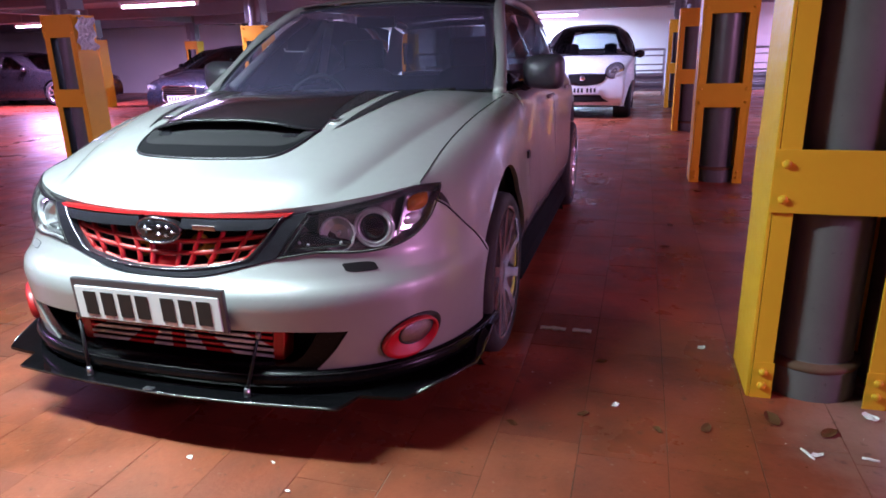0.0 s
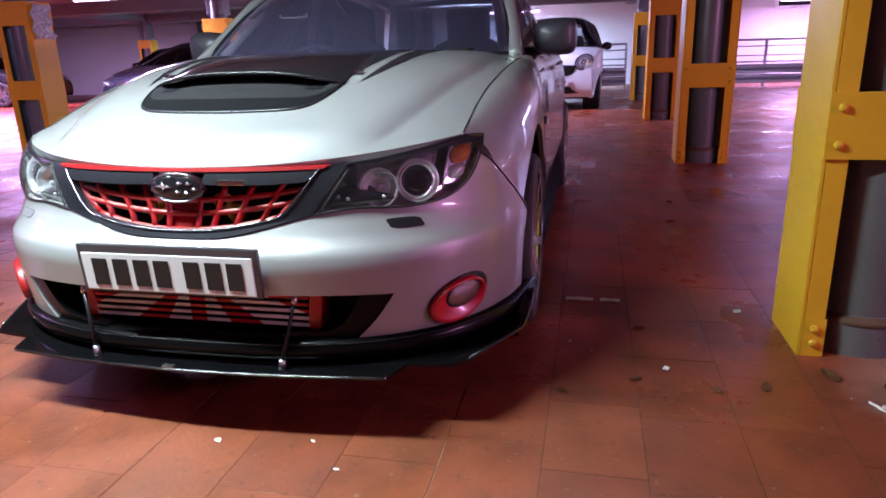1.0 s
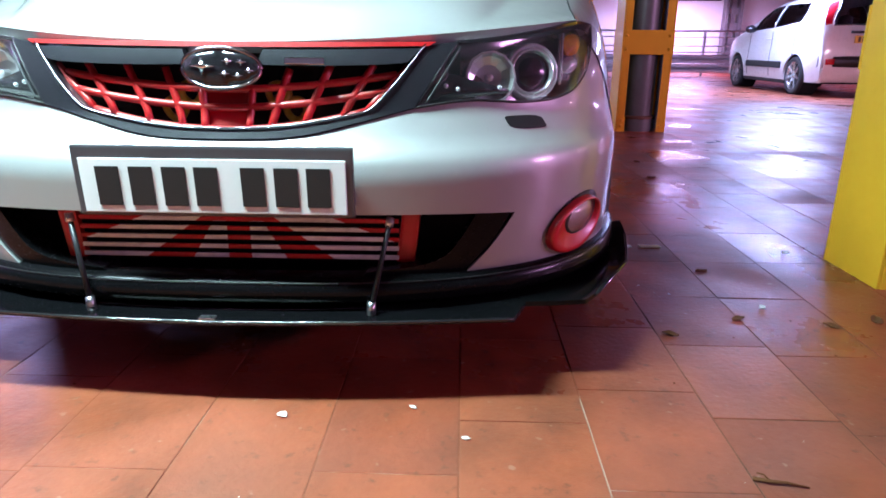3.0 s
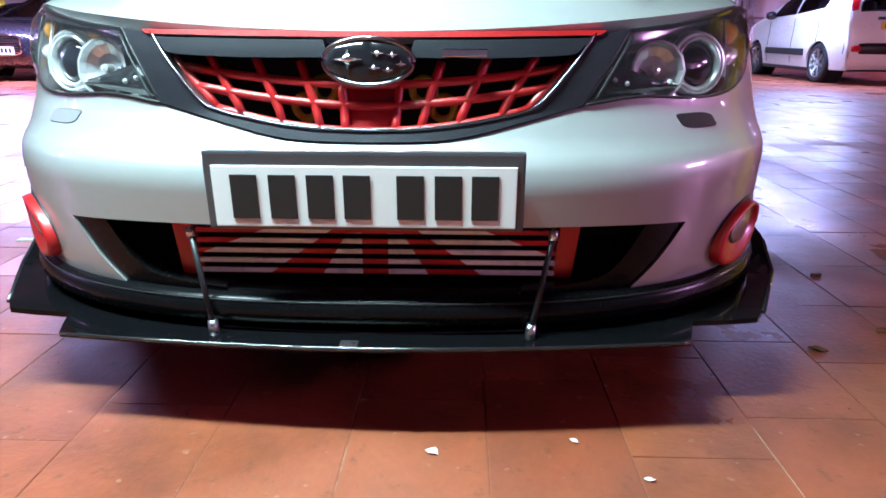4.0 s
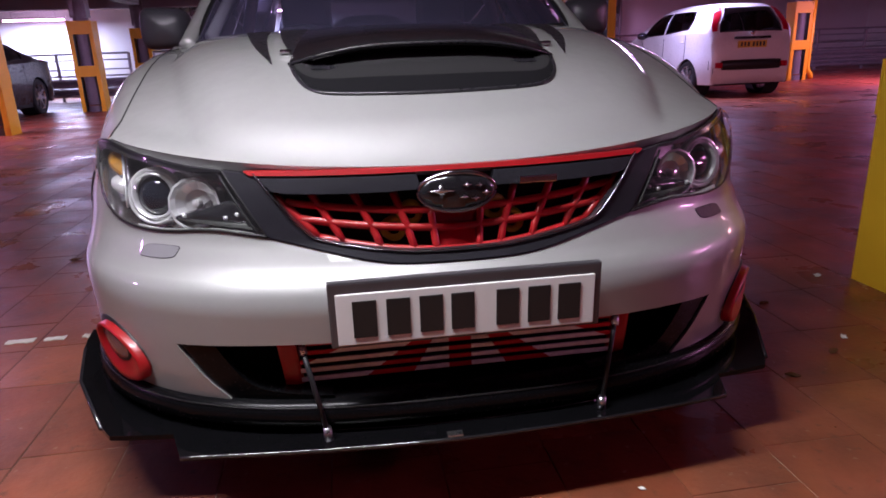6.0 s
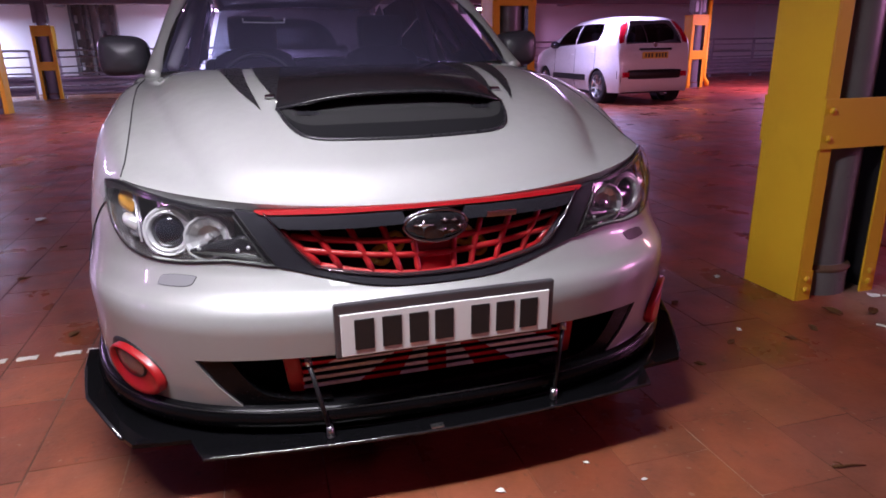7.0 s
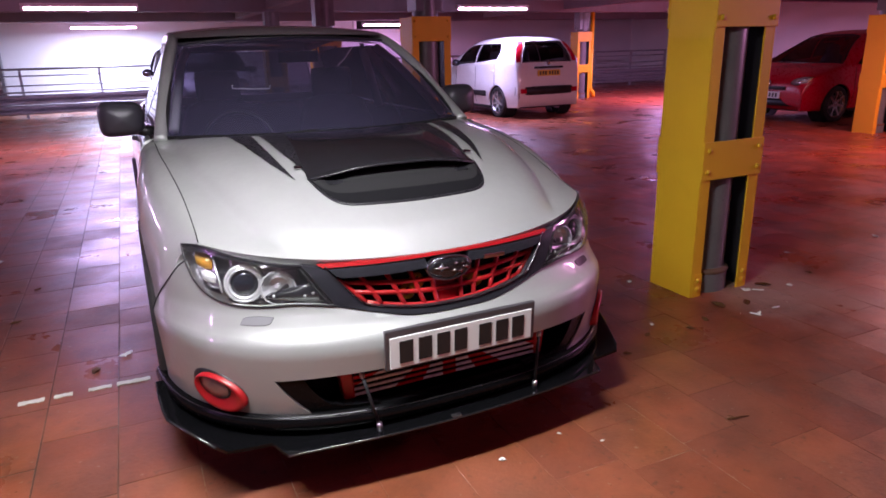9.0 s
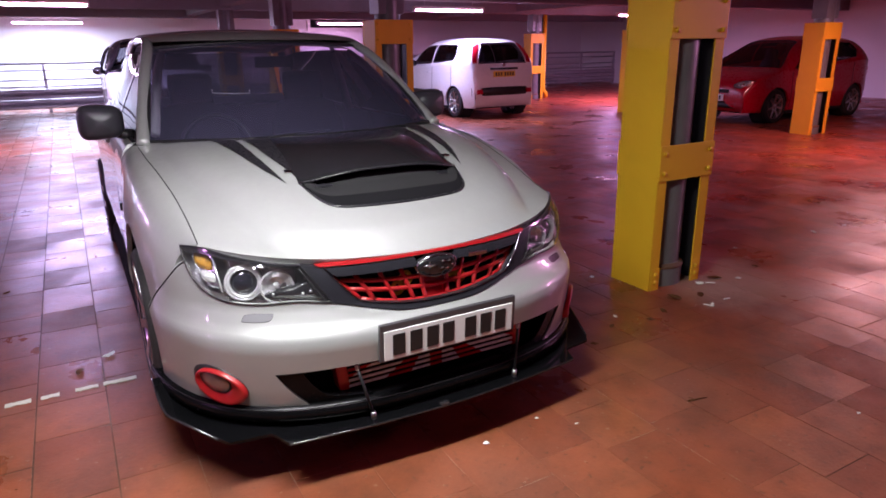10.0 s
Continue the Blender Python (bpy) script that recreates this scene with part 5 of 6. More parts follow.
def parked_car(name, m, label, paint, length, width, top, belt_line, cab, wheels_y, r=0.30, face="slot", roof_paint=None, corner=0.22, group="parked cars"):
    """top: (y, z) over the middle from nose to tail. belt_line: (y, z) of the edge under the side windows. cab: y of screen foot, screen head,
    middle pillar, rear edge of the side glass, rear screen head, rear screen foot. Nose at y = 0, facing -y."""
    c = thing(name, m, label, "car", group)
    hw = width / 2

    def half_at(y):
        a, b = max(0.0, 1 - y / 0.75), max(0.0, 1 - (length - y) / 0.55)
        return hw * (1 - corner * a ** 2.2 - corner * b ** 2.6)

    def belt(y):
        return interp(y, [q[0] for q in belt_line], [q[1] for q in belt_line])
    line = spline([(0.10, 0.22), (0.02, 0.30), (0.0, 0.44)] + list(top) + [(length, 0.44), (length - 0.03, 0.30), (length - 0.10, 0.22)], 8)
    run = np.concatenate(([0], np.cumsum([(q - p).length for p, q in zip(line, line[1:])])))
    ly, lz = [q[0] for q in line], [q[1] for q in line]

    def at(y):
        """How far along the middle line the top stands over y."""
        k0, k1 = int(np.argmin(ly)), int(np.argmax(ly)) + 1
        return interp(y, ly[k0:k1], list(run[k0:k1]))

    def skin(q, g, off=0.0):
        y, zt = interp(q, run, ly), interp(q, run, lz)
        zb = max(0.20, min(belt(y), zt - 0.025))
        k = 1 - min(1.0, abs(g))
        w = half_at(y) + off
        cx, cz = float(np.interp(k, SQL, SQX)), float(np.interp(k, SQL, SQZ))
        lean = 0.20 * smoothstep(0.08, 0.45, zt - zb)
        return Vector((math.copysign(w * cx * (1 - lean * cz), g), y, zb + (zt + off - zb) * cz))

    def trim_at(y, h):
        return half_at(y) - 0.05 * max(0.0, (0.45 - h) / 0.3) ** 2 + 0.012 * math.sin(max(0.0, min(1.0, (h - 0.3) / 0.5)) * math.pi)
    y0, y1, ym, ys, y2, y3 = cab
    glass = {
        "windscreen": [Vector(p) for p in ((at(y0), -0.66), (at(y0) - 0.03, 0.0), (at(y0), 0.66), (at(y1), 0.50), (at(y1) - 0.02, 0.0), (at(y1), -0.50))],
        "rear_window": [Vector(p) for p in ((at(y2), -0.44), (at(y2) + 0.02, 0.0), (at(y2), 0.44), (at(y3), 0.54), (at(y3), 0.0), (at(y3), -0.54))]}
    sides = []
    for sg in (-1, 1):
        sides.append([Vector((at(a), sg * b)) for a, b in ((y0 + 0.34, 0.955), (ym - 0.035, 0.955), (ym - 0.035, 0.66), (y1 + 0.16, 0.66), (y1 - 0.12, 0.76))])
        sides.append([Vector((at(a), sg * b)) for a, b in ((ym + 0.035, 0.955), (ys, 0.93), (ys + 0.06, 0.80), (ys - 0.05, 0.67), (ym + 0.035, 0.66))])
    cut0, cut1 = at(y0) - 0.06, at(y3) + 0.03
    ends = [[Vector((0.0, -1)), Vector((0.0, 1)), Vector((cut0, 1)), Vector((cut0, -1))], [Vector((cut1, -1)), Vector((cut1, 1)), Vector((run[-1], 1)), Vector((run[-1], -1))]]
    part("bonnet_and_nose", holed(ends[0], [], skin, 0.05, 0.06), paint, c, sharp=50)
    part("tail_panel", holed(ends[1], [], skin, 0.05, 0.06), paint, c, sharp=50)
    body = part("cabin_shell", holed([Vector((cut0, -1)), Vector((cut0, 1)), Vector((cut1, 1)), Vector((cut1, -1))], list(glass.values()) + sides, skin, 0.06, 0.05), roof_paint or paint, c, sharp=50)
    for nm, poly in list(glass.items()) + [("side_window", q) for q in sides]:
        pane = part(nm, holed(poly, [], lambda q, g: skin(q, g, -0.004), 0.08, 0.08), TINTED, c, "tinted car window")
        part("window_seal", tube([skin(q[0], q[1], 0.001) for q in chain(*[[p.lerp(poly[(i + 1) % len(poly)], j / 6) for j in range(7)] for i, p in enumerate(poly)])], 0.011, 6, closed=True), GLOSS_BLACK, pane)
    ar = r * 1.12
    for s in (-1, 1):
        low = 0.21
        yy = np.linspace(0.015, length - 0.015, 60)
        outline = [Vector((0.04, low))] + [Vector((y, max(low + 0.06, skin(at(y), 1.0).z))) for y in yy] + [Vector((length - 0.04, low))]
        for wy in sorted(wheels_y, reverse=True):
            a0 = math.asin((low - r) / ar)
            outline += [Vector((wy + ar * math.cos(a), r + ar * math.sin(a))) for a in np.linspace(a0, math.pi - a0, 16)]
        side = part("side_panel", patch(outline, lambda y, z: Vector((s * trim_at(y, z), y, z)), 0.07, (-s * 0.03, 0, 0)), paint, c, sharp=45)
        for wy in wheels_y:
            wheel(c, s * (half_at(wy) - 0.10), wy, r, s, r, 0.19, 7, ALLOY, False)
            part("wheel_liner", lathe([(ar, s * (half_at(wy) - 0.30)), (ar, s * (half_at(wy) - 0.04))], 20), DARK, c).location = (0, wy, r)
        part("sill", box(min(s * (hw - 0.12), s * (hw - 0.03)), max(s * (hw - 0.12), s * (hw - 0.03)), wheels_y[0] + ar, wheels_y[1] - ar, 0.16, 0.23, 0.01), SATIN_BLACK, c, smooth=False)
        if face in ("panda", "smart"):
            part("rub_strip", box(min(s * hw * 0.99, s * (hw + 0.022)), max(s * hw * 0.99, s * (hw + 0.022)), wheels_y[0] + ar + 0.12, wheels_y[1] - ar - 0.10, 0.40, 0.51, 0.012), SATIN_BLACK, side, "black rubbing strip", smooth=False)
        for gy in (y0 + 0.30, ym, ys - 0.06):
            if wheels_y[0] + ar < gy < wheels_y[1] + 0.1:
                part("door_gap", tube([(s * (trim_at(gy, z) + 0.001), gy + (0.10 * max(0.0, 0.55 - z) if gy > ym else 0.0), z) for z in np.linspace(0.27 if gy <= ym else 0.62, belt(gy) - 0.02, 8)], 0.005, 5), DARK, side)
        for hy in (ym - 0.20, ys - 0.22):
            part("door_handle", tube([(s * (trim_at(hy, 0.85) + o), hy + d, belt(hy) - 0.13) for d, o in ((0, 0.0), (0.02, 0.022), (0.12, 0.022), (0.14, 0.0))], 0.010, 6), paint, side)
        mz = belt(y0 + 0.35) + 0.07
        mb = lathe([(0.0, -0.07), (0.05, -0.06), (0.085, -0.02), (0.09, 0.03), (0.0, 0.035)], 16, "y")
        bmesh.ops.transform(mb, matrix=Matrix.Translation((s * (hw + 0.075), y0 + 0.42, mz)) @ Matrix.Diagonal((1.05, 1, 0.80, 1)), verts=mb.verts[:])
        mir = part("door_mirror", mb, GLOSS_BLACK, c, "door mirror housing")
        part("mirror_arm", tube([(s * (hw - 0.05), y0 + 0.42, mz - 0.05), (s * (hw + 0.02), y0 + 0.42, mz - 0.03)], 0.02, 8), SATIN_BLACK, mir)
        # lamps at the nose: a dark housing, a bright bowl in it and a clear lens, swept round the corner
        lx, lz_, lh, lw = {"smart": (0.62, 0.81, 0.125, 0.15), "slot": (0.72, 0.70, 0.065, 0.17), "tall": (0.76, 0.66, 0.070, 0.17), "panda": (0.72, 0.72, 0.10, 0.11)}[face]
        q0 = interp(lz_, lz[:40], list(run[:40]))

        def lamp_at(a, k, off):
            x = hw * lx * s + lw * k * math.cos(a)
            z = lz_ + lh * k * math.sin(a) + 0.30 * s * lw * k * math.cos(a) * (0.6 if face == "smart" else 0.35)
            q = interp(z, lz[:40], list(run[:40]))
            y = interp(q, run, ly)
            # plan of the corner: step back until the skin is as wide as x
            for _ in range(30):
                if half_at(y) * 0.985 > abs(x) or y > 0.6:
                    break
                y += 0.02
            y = max(y, 0.22 * (x / hw) ** 4)
            return Vector((x, y - off, z))
        lamp = part("headlamp", loft([[lamp_at(a, k, o) for a in np.linspace(0, math.tau, 24, endpoint=False)] for k, o in ((1.08, -0.01), (1.05, 0.012), (0.95, 0.014))], closed=True), SATIN_BLACK, c, "clear headlamp in a dark housing")
        part("reflector", loft([[lamp_at(a, k, o) for a in np.linspace(0, math.tau, 24, endpoint=False)] for k, o in ((0.98, 0.012), (0.6, 0.002), (0.10, 0.010))], closed=True), REFLECTOR, lamp, "bright lamp bowl")
        part("bulb_ring", tube([lamp_at(a, 0.45, 0.018) for a in np.linspace(0, math.tau, 20, endpoint=False)], 0.008, 6, closed=True), BRIGHT_RING, lamp)
        fog = part("fog_lamp", lathe([(0.0, -0.012), (0.045, -0.006), (0.05, 0.02)], 14, "y"), REFLECTOR, c)
        fog.location = (s * hw * 0.66, max(0.03, 0.22 * 0.66 ** 4) - 0.01, 0.36)
        # lamps at the tail
        if face == "panda":
            band = [Vector((at(a), s * g)) for a, g in ((y2 - 0.03, 0.47), (y2 + 0.10, 0.515), (y3 - 0.005, 0.565), (y3 - 0.005, 0.68), (y2 + 0.06, 0.66), (y2 - 0.05, 0.60))]
            part("tail_lamp", holed(band, [], lambda q, g: skin(q, g, 0.012), 0.04, 0.05), TAIL, c, "tall red tail lamp beside the rear window")
            part("corner_lamp", lathe([(0.0, 0.02), (0.035, 0.015), (0.045, 0.0)], 14, "y"), REFLECTOR, c).location = (s * hw * 0.80, length - 0.075, 0.76)
        else:
            band = [Vector((at(y3) + a, s * g)) for a, g in ((0.06, 0.62), (0.06, 0.97), (0.22, 0.97), (0.22, 0.62))]
            part("tail_lamp", holed(band, [], lambda q, g: skin(q, g, 0.010), 0.05, 0.06), TAIL, c, "red tail lamp")
    # nose furniture
    if face == "tall":
        grl = part("grille", box(-0.36, 0.36, -0.022, 0.03, 0.40, 0.68, 0.03), SATIN_BLACK, c, "tall dark grille")
        for k in range(7):
            z = 0.43 + k * 0.035
            part("grille_bar", box(-0.33, 0.33, -0.030, -0.018, z, z + 0.010, 0.003), CHROME, grl, smooth=False)
        part("grille_frame", tube([(0.37 * math.copysign(abs(math.cos(a)) ** 0.4, math.cos(a)), -0.022, 0.54 + 0.15 * math.copysign(abs(math.sin(a)) ** 0.4, math.sin(a))) for a in np.linspace(0, math.tau, 32, endpoint=False)], 0.012, 6, closed=True), CHROME, grl)
    elif face == "smart":
        smile = chain(spline([(-0.38, 0.755), (0.0, 0.770), (0.38, 0.755)], 4), spline([(0.38, 0.755), (0.34, 0.63), (0.19, 0.575), (0.0, 0.56), (-0.19, 0.575), (-0.34, 0.63), (-0.38, 0.755)], 4))
        part("grille", patch(smile, lambda x, z: Vector((x, -0.016 + 0.20 * x * x, z)), 0.05, (0, 0.05, 0)), SATIN_BLACK, c, "dark smile-shaped grille")
        part("badge", lathe([(0.0, -0.035), (0.045, -0.03), (0.05, 0.0)], 18, "y"), CHROME, c).location = (-0.02, 0, 0.69)
        part("lower_intake", patch(chain(spline([(-0.50, 0.36), (-0.44, 0.40), (0.44, 0.40), (0.50, 0.36)], 3), spline([(0.50, 0.36), (0.42, 0.29), (-0.42, 0.29), (-0.50, 0.36)], 3)), lambda x, z: Vector((x, -0.016 + 0.2 * x * x, z)), 0.06, (0, 0.05, 0)), SATIN_BLACK, c, "dark lower intake")
    else:
        part("grille", box(-0.34, 0.34, -0.012, 0.03, 0.545, 0.605, 0.02), SATIN_BLACK, c, "dark grille slot")
        part("badge", lathe([(0.0, -0.025), (0.045, -0.02), (0.05, 0.0)], 18, "y"), CHROME, c).location = (0, 0.005, 0.66)
        part("air_intake", patch(chain([(-0.50, 0.28), (0.50, 0.28), (0.42, 0.40), (-0.42, 0.40)]), lambda x, z: Vector((x, -0.012 + 0.18 * x * x, z)), 0.08, (0, 0.05, 0)), SATIN_BLACK, c, "dark lower air intake")
    for y, ma, off in ((0.0, PLATE_WHITE, -0.030), (length, PLATE_YELLOW, 0.012)):
        pz = (0.485 if face == "smart" else 0.46) if y == 0.0 else (0.86 if face == "panda" else 0.62)
        yp = y + off if not (face == "panda" and y > 0) else length - 0.022
        p = part("number_plate", box(-0.26, 0.26, yp, yp + 0.016, pz - 0.056, pz + 0.056, 0.003), ma, c, "number plate with plain dark bars", smooth=False)
        for k in range(7):
            bx = -0.205 + k * 0.062 + (0.03 if k > 3 else 0)
            fy = yp - 0.002 if y == 0.0 else yp + 0.0145
            part("bar", box(bx - 0.018, bx + 0.018, fy, fy + 0.0035, pz - 0.036, pz + 0.036), INK, p, smooth=False)
    if face == "panda":
        strip = part("rear_bumper_strip", loft([[(q * hw * 0.90, length + o - 0.10 * abs(q) ** 4, z) for q in np.linspace(-1, 1, 15)] for o, z in ((-0.03, 0.44), (0.028, 0.455), (0.036, 0.53), (0.028, 0.605), (-0.03, 0.62))]), SATIN_BLACK, c, "black rear bumper strip")
        for s in (-1, 1):
            part("reflector", box(s * hw * 0.72 - 0.06, s * hw * 0.72 + 0.06, length - 0.01, length + 0.030, 0.485, 0.575, 0.01), TAIL, strip)
        part("tailgate_trim", box(-0.32, 0.32, length - 0.045, length + 0.004, 0.945, 0.985, 0.008), SATIN_BLACK, c, "black tailgate trim")
        part("badge", lathe([(0.0, 0.02), (0.035, 0.015), (0.04, 0.0)], 16, "y"), CHROME, c).location = (0, length - 0.035, 1.04)
    part("underside", box(-hw + 0.24, hw - 0.24, 0.16, length - 0.16, 0.19, 0.50), DARK, c, smooth=False)
    for sx in (-0.36, 0.36):
        seat = part("front_seat", loft([[(sx + 0.23 * w * math.copysign(abs(math.cos(a)) ** 0.6, math.cos(a)), yb + 0.07 * math.sin(a), z) for a in np.linspace(0, math.tau, 14, endpoint=False)] for w, yb, z in ((0.9, ym - 0.12, 0.5), (1.0, ym - 0.06, 0.85), (0.85, ym, 1.05), (0.5, ym + 0.01, 1.10), (0.5, ym + 0.02, 1.24), (0.2, ym + 0.02, 1.27))], closed=True), CLOTH, c, "dark seat seen through the glass")
    part("dashboard", box(-hw + 0.16, hw - 0.16, y0 + 0.28, y0 + 0.66, 0.62, belt(y0 + 0.5) - 0.03, 0.04), SATIN_BLACK, c)
    if length > 3:
        part("rear_bench", box(-hw + 0.20, hw - 0.20, ys - 0.20, ys, 0.45, belt(ys) + 0.02, 0.05), CLOTH, c)
    return c


parked_car("microcar", pose(0.42, 10.35, 0), "small white two-seater parked in front of the railing", WHITE_CAR, 2.70, 1.66,
           [(0.01, 0.62), (0.05, 0.80), (0.14, 0.93), (0.36, 1.02), (0.56, 1.08), (0.82, 1.34), (1.08, 1.53), (1.5, 1.61), (2.2, 1.58), (2.48, 1.48), (2.60, 1.22), (2.66, 1.0), (2.69, 0.7)],
           [(0.0, 0.55), (0.14, 0.84), (0.5, 0.98), (1.5, 1.02), (2.5, 1.05), (2.62, 0.96), (2.70, 0.50)], (0.57, 1.16, 1.62, 2.18, 2.42, 2.62), (0.46, 2.32), 0.30, "smart", BLACK_CAR, 0.20)
parked_car("small_hatchback", pose(6.66, 12.95, 0, 0, 0, 180), "white five-door hatchback with tall red tail lamps", WHITE_CAR, 3.65, 1.64,
           [(0.01, 0.62), (0.05, 0.78), (0.20, 0.89), (0.70, 1.00), (0.90, 1.06), (1.20, 1.30), (1.50, 1.46), (1.80, 1.53), (2.5, 1.555), (3.15, 1.53), (3.34, 1.48), (3.46, 1.34), (3.55, 1.10), (3.60, 0.95), (3.64, 0.72)],
           [(0.0, 0.52), (0.20, 0.80), (0.9, 0.97), (2.2, 1.01), (3.2, 1.07), (3.52, 1.04), (3.60, 0.88), (3.65, 0.48)], (0.92, 1.56, 2.12, 2.98, 3.37, 3.56), (0.72, 3.02), 0.30, "panda", None, 0.17)
parked_car("small_hatchback", pose(9.28, 6.42, 0, 0, 0, -90), "red five-door city car behind a yellow column", RED_CAR, 3.70, 1.62,
           [(0.01, 0.56), (0.05, 0.68), (0.18, 0.79), (0.50, 0.90), (0.78, 0.97), (1.12, 1.20), (1.52, 1.41), (1.85, 1.49), (2.5, 1.52), (3.1, 1.48), (3.35, 1.40), (3.50, 1.20), (3.60, 1.02), (3.66, 0.90), (3.69, 0.66)],
           [(0.0, 0.46), (0.18, 0.70), (0.8, 0.90), (2.2, 0.98), (3.2, 1.06), (3.54, 1.02), (3.62, 0.86), (3.70, 0.46)], (0.80, 1.58, 2.10, 3.02, 3.30, 3.58), (0.72, 3.10), 0.30, "slot", None, 0.20)
SALOON = [(0.01, 0.56), (0.04, 0.68), (0.25, 0.79), (1.0, 0.90), (1.28, 0.95), (1.75, 1.22), (2.15, 1.38), (2.6, 1.43), (3.15, 1.39), (3.55, 1.22), (3.95, 1.04), (4.35, 1.02), (4.58, 0.97), (4.66, 0.80), (4.69, 0.62)]
SALOON_BELT = [(0.0, 0.48), (0.25, 0.70), (1.2, 0.88), (2.5, 0.93), (3.9, 0.98), (4.5, 0.94), (4.64, 0.76), (4.70, 0.48)]
parked_car("saloon_car", pose(-6.85, 9.05, 0), "dark blue saloon with a tall chrome-barred grille", NAVY_CAR, 4.70, 1.84, SALOON, SALOON_BELT, (1.30, 2.20, 2.55, 3.30, 3.18, 3.90), (0.92, 3.74), 0.33, "tall", None, 0.20)
WAGON = [(0.01, 0.56), (0.04, 0.68), (0.25, 0.80), (1.0, 0.91), (1.28, 0.96), (1.75, 1.24), (2.10, 1.40), (2.6, 1.47), (3.6, 1.46), (4.2, 1.40), (4.40, 1.26), (4.56, 1.04), (4.64, 0.88), (4.69, 0.62)]
parked_car("estate_car", pose(-13.3, 14.2, 0, 0, 0, 96), "black estate car with bright alloy wheels", BLACK_CAR, 4.70, 1.82, WAGON,
           [(0.0, 0.48), (0.25, 0.70), (1.2, 0.89), (2.5, 0.95), (4.0, 1.01), (4.5, 1.0), (4.62, 0.80), (4.70, 0.48)], (1.30, 2.14, 2.55, 3.95, 4.24, 4.54), (0.92, 3.70), 0.33, "tall", None, 0.20)
parked_car("saloon_car", pose(-10.2, 13.6, 0, 0, 0, 8), "black saloon parked nose out in the far row", BLACK_CAR, 4.70, 1.82, SALOON, SALOON_BELT, (1.30, 2.20, 2.55, 3.30, 3.18, 3.90), (0.92, 3.74), 0.32, "slot", None, 0.20)


# ---------------------------------------------------------------- small things on the floor
rng = random.Random(7)
SCRAPS = [(1.365, 0.565, 0.026), (1.685, 1.110, 0.030), (0.116, -0.069, 0.019), (0.494, -0.137, 0.012), (0.383, -0.028, 0.012), (1.955, 0.414, 0.026), (2.45, 0.62, 0.03),
          (3.84, 1.0, 0.04), (4.235, 0.99, 0.03), (2.976, 1.047, 0.025), (1.507, -0.649, 0.014), (-1.86, 3.51, 0.07), (-1.06, 1.47, 0.045), (2.169, 0.683, 0.045)]
LEAVES = [(1.30, 0.894, 0.035), (1.502, 0.443, 0.030), (1.263, 0.483, 0.030), (1.652, 0.492, 0.040), (1.04, 0.369, 0.030), (1.585, 2.56, 0.05), (1.63, 3.09, 0.05), (-1.187, 1.358, 0.045), (-1.6, 2.2, 0.04),
          (2.33, 0.705, 0.06), (1.86, 0.60, 0.06), (2.02, 0.55, 0.05), (2.75, 0.72, 0.03), (1.9, 4.3, 0.05), (-1.55, 2.75, 0.04)]
for nm, x, y, r, ma in [("paper_scrap", *q, PAPER) for q in SCRAPS] + [("dead_leaf", *q, BROWN) for q in LEAVES]:
    if nm == "dead_leaf":
        # a pointed blade, curled across and lifted at the tip
        rows, bend = [], rng.uniform(0.15, 0.45)
        for t in np.linspace(0.03, 1, 9):
            wide = 0.36 * r * math.sin(math.pi * t ** 0.8) ** 0.8 + 0.0006
            rows.append([((t - 0.5) * 1.5 * r, q * wide, 0.0022 + bend * wide * q * q + 0.25 * r * (t - 0.4) ** 2 + 0.002 * math.sin(7 * t + 3 * q)) for q in np.linspace(-1, 1, 7)])
        b = loft(rows)
        geo = bmesh.ops.extrude_face_region(b, geom=b.faces[:])
        bmesh.ops.translate(b, verts=[g for g in geo["geom"] if isinstance(g, bmesh.types.BMVert)], vec=(0, 0, -0.0012))
    else:
        # a torn sheet with creases
        n, k2 = 9, rng.uniform(0, 6)
        rows = []
        for q in (0.02, 0.35, 0.7, 1.0):
            rows.append([(r * 0.85 * q * (0.75 + 0.25 * math.cos(3 * k + k2)) * math.cos(k / n * math.tau), r * 0.55 * q * (0.8 + 0.2 * math.sin(5 * k + k2)) * math.sin(k / n * math.tau), 0.003 + 0.22 * r * abs(math.sin(2.3 * k + 4 * q + k2)) * q) for k in range(n)])
        b = loft(rows, closed=True)
        bmesh.ops.holes_fill(b, edges=[e for e in b.edges if e.is_boundary and e.verts[0].co.length < 0.2 * r], sides=0)
        geo = bmesh.ops.extrude_face_region(b, geom=b.faces[:])
        bmesh.ops.translate(b, verts=[g for g in geo["geom"] if isinstance(g, bmesh.types.BMVert)], vec=(0, 0, -0.0012))
    solid(nm, b, ma, "crumpled scrap of white paper on the paving" if nm == "paper_scrap" else "curled dead leaf on the paving", "litter" if nm == "paper_scrap" else "leaf", m=pose(x, y, 0.001, 0, 0, rng.uniform(0, 360)), group="litter on the floor")

